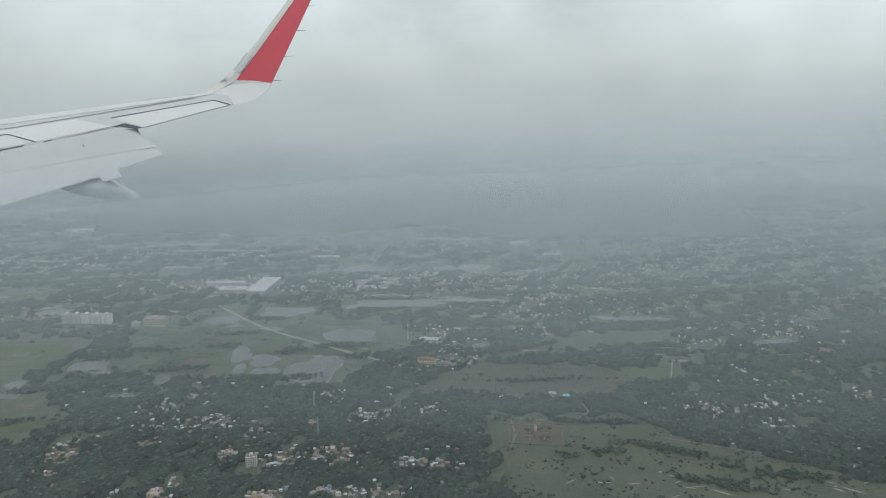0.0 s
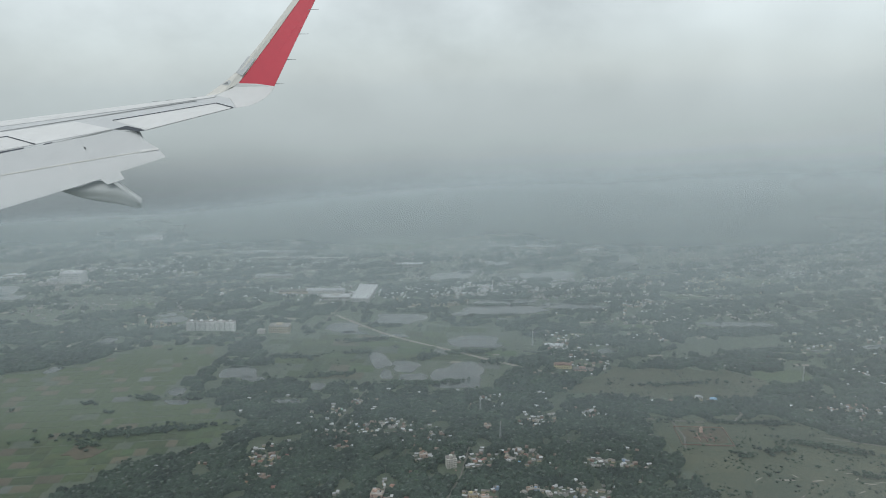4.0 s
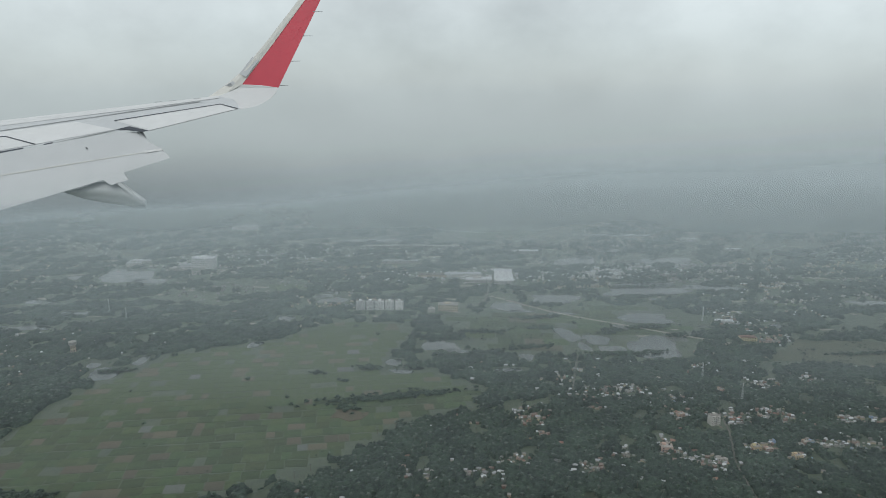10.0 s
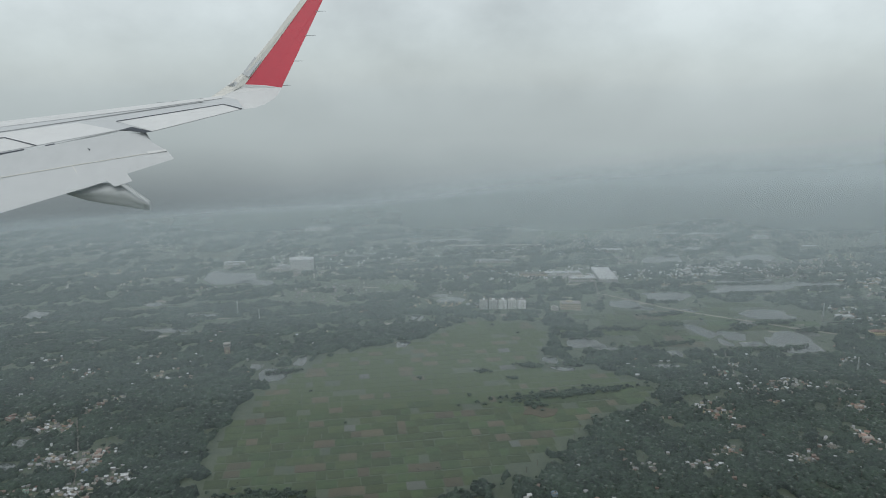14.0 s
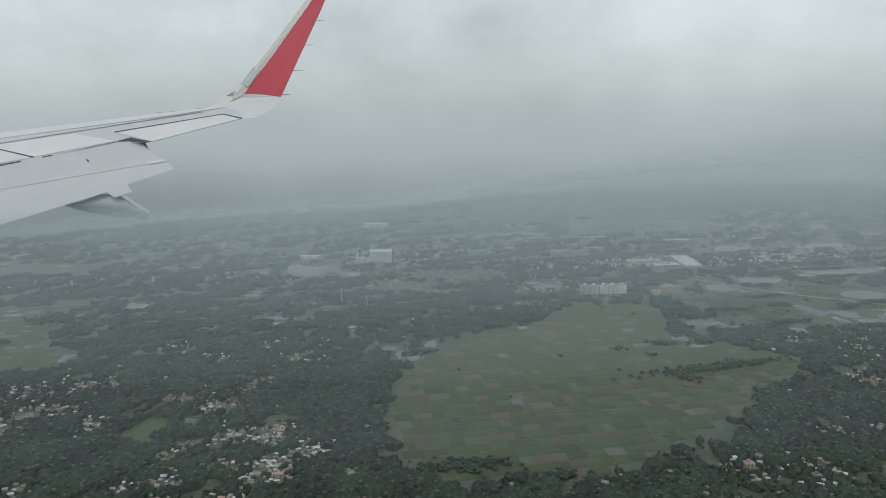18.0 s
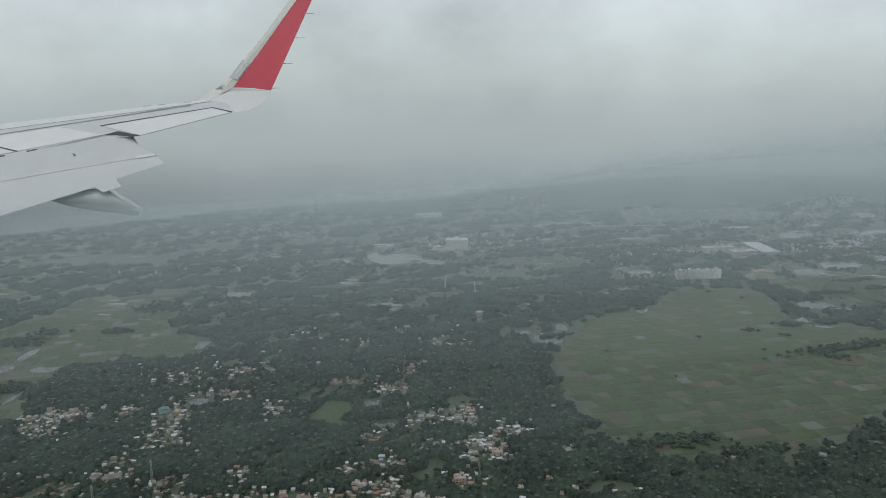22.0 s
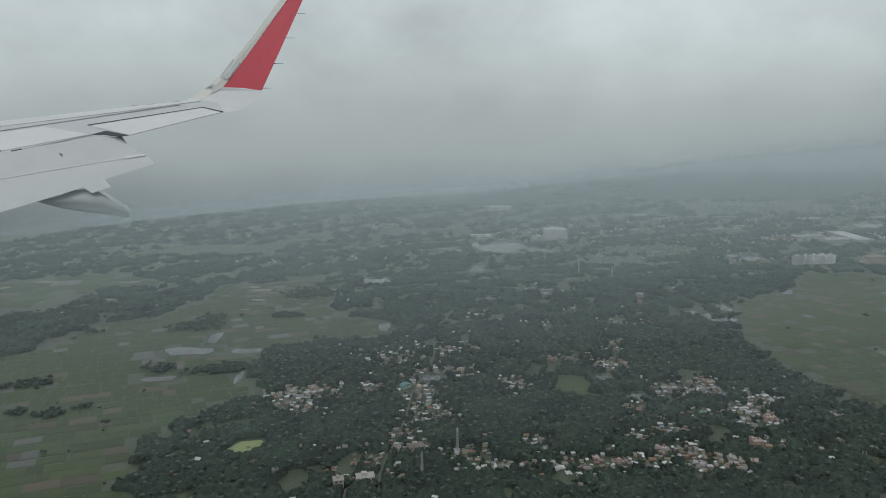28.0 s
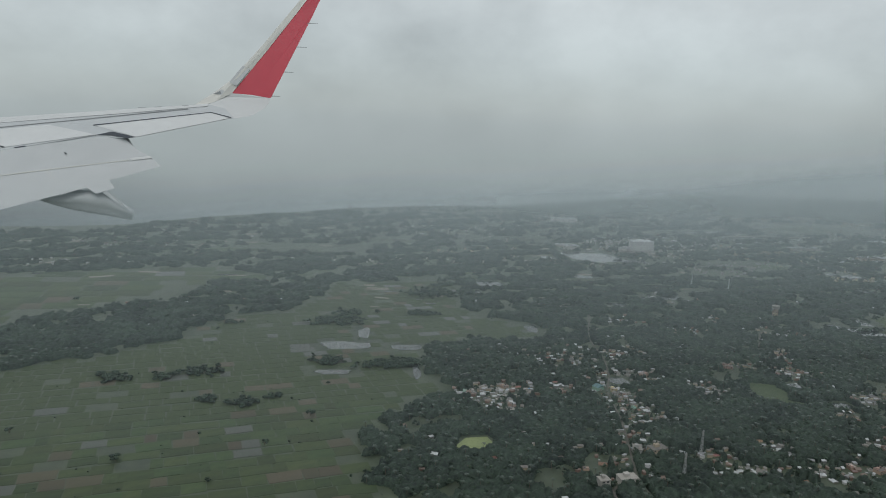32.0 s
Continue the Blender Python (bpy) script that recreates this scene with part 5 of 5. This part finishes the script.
def canopy(y0, y1, step, thin, cell):
    """The closed canopy of the woods, crown beside crown."""
    xs, ys = np.arange(-1250, 1640, step), np.arange(y0, y1 + 0.1, step)
    X, Y = np.meshgrid(xs, ys)
    cx, cy = (X[:-1, :-1] + step / 2).ravel(), (Y[:-1, :-1] + step / 2).ravel()
    lo, hi = edge_x(cy)
    ok = (cx > lo) & (cx < hi) & (cy < crest(cx) - 45) & (waves(cx, cy, 60, 9) + 0.6 * waves(cx, cy, 22, 10) > -thin)
    ok[ok] = ~blocked(cx[ok], cy[ok]) & (~village_share(cx[ok], cy[ok]) | (rng.random(int(ok.sum())) < 0.9))
    ok = ok.reshape(X.shape[0] - 1, X.shape[1] - 1)
    full = np.zeros(X.shape, int)
    for i in (0, 1):
        for j in (0, 1):
            full[i:full.shape[0] - 1 + i, j:full.shape[1] - 1 + j] += ok
    jx, jy = rng.uniform(-0.44, 0.44, X.shape) * step, rng.uniform(-0.44, 0.44, X.shape) * step
    dome = crown_domes(X + jx, Y + jy, cell, 4) + 0.5 * crown_domes(X + jx, Y + jy, cell * 0.42, 5)
    Z = np.where(full == 4, 0.6 + 0.35 * waves(X, Y, 9, 3) + dome + rng.uniform(-0.36, 0.36, X.shape) * step, -0.05)
    idx = np.arange(X.size).reshape(X.shape)
    a, b, c, d = idx[:-1, :-1][ok], idx[:-1, 1:][ok], idx[1:, 1:][ok], idx[1:, :-1][ok]
    tris = np.concatenate([np.stack([a, b, c], -1), np.stack([a, c, d], -1)])
    used, inv = np.unique(tris, return_inverse=True)
    v = np.stack([(X + jx).ravel(), (Y + jy).ravel(), Z.ravel()], -1)[used]
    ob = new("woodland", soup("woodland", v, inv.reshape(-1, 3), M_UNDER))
    tagged(ob, "closed dark green canopy of broadleaf trees", "woodland", kind="stuff")


def palms():
    """Coconut palms that stand out of the woods: thin stems and stars of drooping fronds."""
    x, y = scatter(280, 500, 8.5)
    keep = ~blocked(x, y) & (~village_share(x, y) | (rng.random(len(x)) < 0.5))
    x, y = x[keep], y[keep]
    v, f, sv, sf = [], [], [], []
    for px, py in zip(x, y):
        h, a0 = rng.uniform(3.4, 4.9), rng.uniform(0, 6.28)
        bar(sv, sf, (px, py, 0), (px + rng.uniform(-0.3, 0.3), py, h), 0.09)
        for i in range(8):
            a = a0 + i * 0.785 + rng.uniform(-0.2, 0.2)
            l, w = rng.uniform(1.1, 1.6), 0.26
            ca, sa = math.cos(a), math.sin(a)
            k = len(v)
            v += [(px, py, h), (px + ca * l * 0.5 - sa * w, py + sa * l * 0.5 + ca * w, h + 0.25), (px + ca * l * 0.5 + sa * w, py + sa * l * 0.5 - ca * w, h + 0.25), (px + ca * l, py + sa * l, h - 0.4)]
            f += [(k, k + 2, k + 1), (k + 1, k + 2, k + 3)]
    ob = thing("palm_grove", "tall coconut palms above the broadleaf trees", "palms", kind="stuff")
    part("fronds", soup("fronds", np.array(v), np.array(f), M_PALM), ob)
    part("stems", mesh_from("stems", sv, sf, M_TRUNK), ob)


def lone_tree(size):
    ob = thing("tree", "round dark green tree standing in the fields", "tree", "field trees")
    v, f = [], []
    bar(v, f, (0, 0, 0), (0.1, 0, size * 0.9), 0.16)
    bar(v, f, (0.05, 0, size * 0.45), (0.5 * size, 0.1, size), 0.08)
    bar(v, f, (0.05, 0, size * 0.5), (-0.45 * size, -0.1, size), 0.08)
    part("trunk", mesh_from("trunk", v, f, M_TRUNK), ob)
    n = 16
    a, q = rng.uniform(0, 6.28, n), np.sqrt(rng.uniform(0, 1, n)) * size * 0.75
    c = np.stack([q * np.cos(a), q * np.sin(a), size * (1.25 - 0.5 * (q / size) ** 2) * rng.uniform(0.75, 1.15, n)], -1)
    part("crown", soup("crown", *clumps(c, size * rng.uniform(0.25, 0.45, n)), M_LEAF), ob)
    return ob


def copse(x, y, a, b, turn, count, size=1.9):
    """A clump of trees in the open fields."""
    c, s = math.cos(radians(turn)), math.sin(radians(turn))
    u, v = rng.normal(0, 0.5, count) * a, rng.normal(0, 0.5, count) * b
    pts = np.stack([x + u * c - v * s, y + u * s + v * c], -1)
    cc, rr = crowns(pts, size * 0.75, 7)
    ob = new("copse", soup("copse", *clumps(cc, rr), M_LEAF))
    tagged(ob, "dark copse of trees between the paddies", "copse", kind="stuff")


COPSES_WEST = [(-472, 477, 9, 7, -2, 60), (-428, 469, 20, 8, 6, 120), (-465, 563, 19, 11, 0, 110), (-452, 585, 8, 9, 0, 40), (-544, 461, 10, 7, -2, 44), (-564, 453, 6, 5, -2, 22), (-589, 455, 9, 7, -2, 40), (-534, 419, 5, 4, -3, 20), (-516, 413, 7, 6, 20, 26), (-537, 562, 6, 4, 0, 16), (-376, 646, 23, 14, 0, 130), (-500, 421, 4, 3, 0, 8), (-628, 492, 10, 4, 10, 20)]
COPSES_MID = [(171, 479, 50, 5, 11, 230), (140, 460, 10, 4, -20, 30), (187, 537, 14, 6, 20, 60), (151, 534, 10, 5, 0, 40), (111, 522, 5, 3, 0, 14), (131, 507, 4, 3, 0, 8), (-364, 681, 20, 6, 30, 60), (-398, 582, 12, 5, 0, 40), (-30, 349, 26, 7, 6, 150), (9, 333, 20, 5, 0, 80), (243, 619, 22, 5, 0, 70), (304, 661, 20, 4, 10, 60), (364, 619, 14, 6, 30, 50), (424, 608, 10, 5, 0, 40)]
COPSES_EAST = [(600, 455, 12, 4, 10, 30), (657, 420, 26, 5, -15, 60), (575, 449, 8, 3, 0, 14), (713, 380, 30, 6, -12, 60), (562, 513, 26, 3, 3, 50), (283, 578, 20, 5, 10, 60), (303, 630, 12, 6, 0, 40), (426, 735, 40, 3, 4, 60), (437, 773, 44, 2, 3, 60), (404, 631, 24, 4, 6, 70), (353, 562, 40, 5, 4, 130), (-48, 528, 14, 3, 5, 26), (563, 561, 40, 3, 5, 60), (601, 494, 60, 2.5, -3, 90), (639, 458, 30, 4, -20, 70), (695, 431, 30, 5, -10, 70)]
AVENUE = [(349, 400), (398, 472), (453, 562), (503, 654), (570, 778), (640, 925)]
COPSES_ROAD = [((x0 + x1) / 2, (y0 + y1) / 2, math.hypot(x1 - x0, y1 - y0) * 0.55, 2.2, math.degrees(math.atan2(y1 - y0, x1 - x0)), int(math.hypot(x1 - x0, y1 - y0) * 0.9), 2.6) for (x0, y0), (x1, y1) in zip(AVENUE, AVENUE[1:])]
COPSES = COPSES_ROAD + COPSES_WEST + COPSES_MID + COPSES_EAST
woods()
for y0, y1, st, th, cl in ((265, 400, 0.85, 0.9, 2.9), (400, 540, 1.05, 0.9, 3.0), (540, 700, 1.5, 0.55, 3.2), (700, 860, 2.2, 0.25, 3.4), (860, 1180, 4.0, 0.05, 4.5)):
    canopy(y0, y1, st, th, cl)
palms()
for cp in COPSES:
    copse(*cp)
def bushes(name, poly, count, low, high, label):
    """Low shrubs in loose drifts over rough grass."""
    xs, ys = [q[0] for q in poly], [q[1] for q in poly]
    x, y = rng.uniform(min(xs), max(xs), count * 4), rng.uniform(min(ys), max(ys), count * 4)
    k = inside(poly, x, y) & (waves(x, y, 34, 14) + 0.5 * waves(x, y, 12, 15) + rng.normal(0, 0.35, len(x)) > 0.35)
    x, y = x[k][:count], y[k][:count]
    k = np.array([not near_water(u, v, 1.0) for u, v in zip(x, y)], bool)
    x, y = x[k], y[k]
    r = rng.uniform(low, high, len(x)) * rng.uniform(0.6, 1.2, len(x))
    ob = new(name, soup(name, *clumps(np.stack([x, y, 0.1 + r * 0.35], -1), r, 0.6, 0.45), M_LEAF))
    tagged(ob, label, "bushes", kind="stuff")


bushes("bushes", SCRUB, 1500, 0.3, 1.1, "low dark shrubs scattered over dry scrubland")
bushes("bushes", EAST_FIELD, 300, 0.3, 0.9, "small shrubs over the fallow field")
bushes("bushes", BIG_FIELD, 170, 0.25, 0.6, "small shrubs on the banks of the paddies")
bushes("bushes", WEST_FIELD, 420, 0.25, 0.8, "small shrubs on the banks of the wet paddies")
bushes("bushes", MEADOW, 500, 0.4, 1.2, "shrubs along the banks between the ponds")
TREES = [lone_tree(s) for s in (1.5, 2.0, 2.5)]
SPOTS = [(104, 523), (96, 476), (60, 507), (-20, 488), (-501, 364), (-562, 353), (-521, 332), (-616, 385), (-481, 395), (-472, 437), (-604, 342), (-648, 417), (232, 599), (263, 609), (334, 640), (562, 525), (602, 525), (640, 494),
         (677, 452), (580, 423), (619, 402), (600, 443), (524, 567), (593, 566), (10, 436), (151, 610), (129, 631), (-546, 544), (-505, 586), (-433, 583), (-404, 646), (-715, 591), (-662, 622), (695, 401), (638, 422), (560, 402)]
for i, (x, y) in enumerate(SPOTS):
    m = pose(x, y, 0, 0, 0, 47 * i)
    if i < 3:
        TREES[i].matrix_basis = m
    else:
        copy_thing(TREES[i % 3], m)


# ---- aircraft wing ----
# To keep its bearing in the camera's view all along the flight, it is placed far out, at three hundred times its size.
WING_SIZE, WING_FAR = 300.0, 15.0
U0, V0, UNIT = -294.0, 291.0, 0.012
WING = thing("aircraft_wing", "pale grey aircraft wing with lowered flap and red winglet", "wing",
             at=pose(91.16, -0.33, 216.77, 77.347, -0.314, -2.268) @ Matrix.Translation((U0 * UNIT * WING_SIZE, V0 * UNIT * WING_SIZE, -WING_FAR * WING_SIZE)) @ Matrix.Scale(WING_SIZE, 4))


def wp(u, v, w):
    """A place on the wing, fitted to the camera's view: u right, v up, w nearer, from the foot of the winglet; k holds
    it in line at any depth.
    """
    k = 1 - w / WING_FAR
    return ((u + U0) * UNIT * k - U0 * UNIT, (v + V0) * UNIT * k - V0 * UNIT, w)


def panel(name, pts, thick, mat, label="", parent=None, smooth=False):
    thick = min(thick, 0.006) if thick < 0.04 else thick
    n = len(pts)
    a = [wp(*q) for q in pts]
    b = [wp(u, v, w - thick) for u, v, w in pts]
    f = [tuple(range(n - 1, -1, -1)), tuple(range(n, 2 * n))] + [(i, (i + 1) % n, n + (i + 1) % n, n + i) for i in range(n)]
    me = mesh_from(name, a + b, f, mat)
    bm = bmesh.new()
    bm.from_mesh(me)
    bmesh.ops.recalc_face_normals(bm, faces=bm.faces)
    bm.to_mesh(me)
    bm.free()
    return part(name, me, parent or WING, label=label)


def skin(u, v, up=0.0):
    """On the upper skin, or a little proud of it."""
    return (u, v, -0.15 + 0.016 * (-59 + (u + 490) * 0.1117 - v) + up)


def flap(u, v, up=0.0):
    """On the upper side of the lowered flap."""
    return (u, v, 0.62 + 0.0062 * (-v - 80) - 0.0003 * (u + 490) + up)


def build_wing():
    panel("main_skin", [skin(*q) for q in ((-570, -68), (-490, -59), (-360, -45), (-226, -30), (-140, -20), (-105, -16), (-78, -22), (-66, -38), (-229, -78), (-291, -79), (-406, -100), (-490, -114), (-570, -127))],
          0.2, M_WING, "pale grey painted upper wing skin")
    panel("leading_edge", [skin(*q, 0.018) for q in ((-570, -66), (-490, -57.5), (-226, -28.5), (-105, -15), (-105, -19), (-226, -35), (-490, -67), (-570, -77))], 0.03, M_WING2, "polished leading edge strip")
    panel("panel_seam", [skin(*q, 0.024) for q in ((-570, -86), (-490, -75), (-139, -24.6), (-139, -25.6), (-490, -76.3), (-570, -87.3))], 0.01, M_SEAM)
    panel("aileron", [skin(*q, 0.018) for q in ((-293, -59), (-102, -30), (-69, -38), (-229, -77))], 0.02, M_WING2, "white aileron at the trailing edge")
    panel("panel_seam", [skin(*q, 0.026) for q in ((-293, -58.4), (-102, -29.2), (-102, -30.3), (-292, -59.9))], 0.01, M_GAP)
    panel("panel_seam", [skin(*q, 0.026) for q in ((-102, -29.2), (-70, -37.2), (-71, -39), (-103, -30.4))], 0.01, M_GAP)
    panel("spoiler", [skin(*q, 0.018) for q in ((-570, -83), (-490, -78), (-361, -61), (-291, -75), (-434, -101), (-490, -86), (-570, -95))], 0.02, M_WING2, "white spoiler panel lying flush")
    panel("spoiler", [skin(*q, 0.018) for q in ((-570, -97), (-490, -88), (-438, -102), (-490, -111), (-570, -124))], 0.02, M_WING2)
    panel("panel_seam", [skin(*q, 0.026) for q in ((-570, -95), (-490, -86), (-434, -100.4), (-435, -101.9), (-491, -87.6), (-570, -96.8))], 0.01, M_GAP)
    # dark plates laid on the skin paint in the shade of the open gaps
    panel("flap_cove", [skin(*q, 0.03) for q in ((-291, -75.5), (-265, -69), (-229, -77.5), (-243, -80), (-268, -75))], 0.02, M_GAP, "dark plate for the shaded gap at the flap's outer end")
    panel("flap_cove", [skin(*q, 0.03) for q in ((-570, -124), (-490, -113), (-456, -107), (-456, -111), (-490, -118), (-570, -130))], 0.02, M_GAP)
    panel("gap_strip", [skin(*q, 0.03) for q in ((-420, -101), (-403, -97.5), (-401, -100), (-418, -104))], 0.02, M_GAP)
    panel("panel_seam", [skin(*q, 0.03) for q in ((-402, -98.6), (-291, -75.6), (-291, -76.4), (-402, -99.6))], 0.01, M_SEAM)
    panel("flap_fore", [flap(*q) for q in ((-570, -135), (-490, -116), (-406, -100.5), (-291, -80), (-243, -79), (-232, -95), (-204, -111), (-372, -137), (-490, -156), (-570, -168))], 0.1, M_WING, "pale grey fore flap segment")
    panel("flap_aft", [flap(*q) for q in ((-570, -168), (-490, -156), (-372, -137), (-204, -111), (-190, -126), (-274, -152), (-265, -165), (-296, -175), (-310, -165), (-383, -187), (-490, -218), (-570, -242))],
          0.08, M_WING, "pale grey aft flap segment")
    panel("flap_seam", [flap(*q, 0.01) for q in ((-570, -167.5), (-490, -155.5), (-372, -136.5), (-240, -116), (-240, -116.8), (-372, -137.6), (-490, -156.7), (-570, -169))], 0.01, M_CREAM)
    panel("flap_seam", [flap(*q, 0.01) for q in ((-372, -137), (-364, -150), (-362.6, -150), (-370.6, -137))], 0.01, M_CREAM)
    panel("flap_track_plate", [flap(*q, 0.018) for q in ((-240, -113), (-206, -109), (-203, -112), (-236, -117))], 0.02, M_WING2, "bright plate at the flap's tip")
    panel("end_plate", [flap(*q, 0.01) for q in ((-245, -80), (-240, -79.5), (-232, -92), (-236, -90))], 0.02, M_SEAM)
    panel("hinge_mark", [flap(*q, 0.018) for q in ((-344, -106), (-339, -108), (-340, -112), (-342, -109))], 0.01, M_GAP)
    # spindle-shaped fairing of the flap track
    st = [(-384, -187, -187), (-365, -182, -193), (-345, -177, -199), (-322, -169, -203.5), (-306, -168, -206.5), (-293, -173, -208), (-279, -170, -210), (-262, -183, -213), (-247, -193.5, -216), (-237, -200, -217)]
    v, f = [], []
    n = 7
    for u, top, low in st:
        for j in range(n):
            t = j / (n - 1)
            v.append(wp(u, top + (low - top) * t, 0.95 + 0.10 * math.sin(math.pi * min(1, t * 1.1 + 0.05)) * min(1, (top - low) / 20 + 0.05)))
    for i in range(len(st) - 1):
        f += [(i * n + j, i * n + j + 1, (i + 1) * n + j + 1, (i + 1) * n + j) for j in range(n - 1)]
    k = len(v)
    v += [(x, y, z - 0.12) for x, y, z in v]
    f += [tuple(q + k for q in reversed(face)) for face in f]
    rim = [i * n for i in range(len(st))] + [(len(st) - 1) * n + j for j in range(1, n)] + [i * n + n - 1 for i in range(len(st) - 2, -1, -1)] + [j for j in range(n - 2, 0, -1)]
    f += [(rim[i], rim[(i + 1) % len(rim)], rim[(i + 1) % len(rim)] + k, rim[i] + k) for i in range(len(rim))]
    fairing = part("flap_track_fairing", mesh_from("flap_track_fairing", v, f, M_FAIR, True), WING, label="grey canoe-shaped fairing under the flap")
    panel("fairing_cap", [(-286, -172, 1.12), (-279, -170, 1.1), (-262, -183, 1.1), (-240, -200.5, 1.06), (-241, -202.5, 1.08), (-264, -187, 1.12)], 0.03, M_FAIR, "lighter tail cap", fairing)
    # winglet
    panel("blend", [(-108, -17, -0.2), (-90, -10, -0.25), (-75, -2, -0.3), (-64, 5, -0.3), (1, -1, -0.28), (-3, -10, -0.2), (-12, -20, -0.1), (-28, -30, 0.0), (-45, -36, 0.05), (-66, -39, 0.12), (-80, -28, -0.05)], 0.1, M_WING2, "white curved root of the winglet")
    panel("winglet", [(-64, 5, -0.31), (-30, 3.5, -0.3), (1, -1, -0.29), (73, 150, -0.5), (80, 166, -0.52), (98, 204, -0.56), (83, 205, -0.56), (44, 150, -0.5), (-10, 76, -0.4), (-44, 31, -0.35)], 0.08, M_RED, "winglet painted plain red")
    panel("winglet_leading_edge", [(-64, 5, -0.3), (-44, 31, -0.34), (-10, 76, -0.39), (44, 150, -0.49), (83, 205, -0.55), (74, 205, -0.57), (33, 150, -0.53), (-8, 97, -0.46), (-43, 55, -0.4), (-65, 28, -0.35), (-94, 4, -0.3), (-124, -17, -0.25), (-108, -16.5, -0.2), (-90, -9.5, -0.25), (-75, -1.5, -0.28)], 0.08, M_CREAM, "bare pale leading edge")
    panel("edge_plate", [(-46, 54, -0.36), (-34, 48, -0.34), (-57, 18, -0.28), (-69, 24, -0.3)], 0.02, M_WING)
    lamp = panel("tip_light", [(-95, 3, -0.285), (-81, 11, -0.29), (-75, 7, -0.28), (-79, 1, -0.27)], 0.02, M_WING, "small clear tip light")
    panel("lens", [(-92, 3.6, -0.275), (-84, 8, -0.28), (-82, 3.6, -0.27)], 0.02, M_SEAM, "", lamp)
    for u, v_ in ((65, 134), (47, 91), (25, 46), (3, 3)):
        panel("static_wick", [(u - 3, v_ + 0.7, -0.4), (u + 15, v_ + 0.4, -0.4), (u + 15, v_ - 0.2, -0.4), (u - 3, v_ - 0.6, -0.4)], 0.008, M_SEAM)
    for u, v_ in ((-220, -26), (-194, -24), (-150, -20)):
        panel("vortex_vane", [(u, v_, 0.05), (u + 12, v_ + 1.0, 0.05), (u + 12, v_ + 0.2, 0.06), (u, v_ - 0.9, 0.06)], 0.02, M_SEAM)


build_wing()

# ---- plots of the fields, last ----
field_plots("paddy_field", BIG_FIELD, 8.5, 9.5, 7, "wide green paddy field in small plots", 0.12, 0.012, 300)
field_plots("paddy_field", WEST_FIELD, 9.5, 8.5, 10, "green paddy plots with flooded corners", 0.10, 0.07, 300)
field_plots("paddy_field", UPPER_WEST, 26, 18, 4, "far green paddy plots beyond the woods", 0.1, 0.06, 80)
field_plots("wet_meadow", MEADOW, 22, 15, -4, "wet green plots between the ponds", 0.12, 0.14, 90)
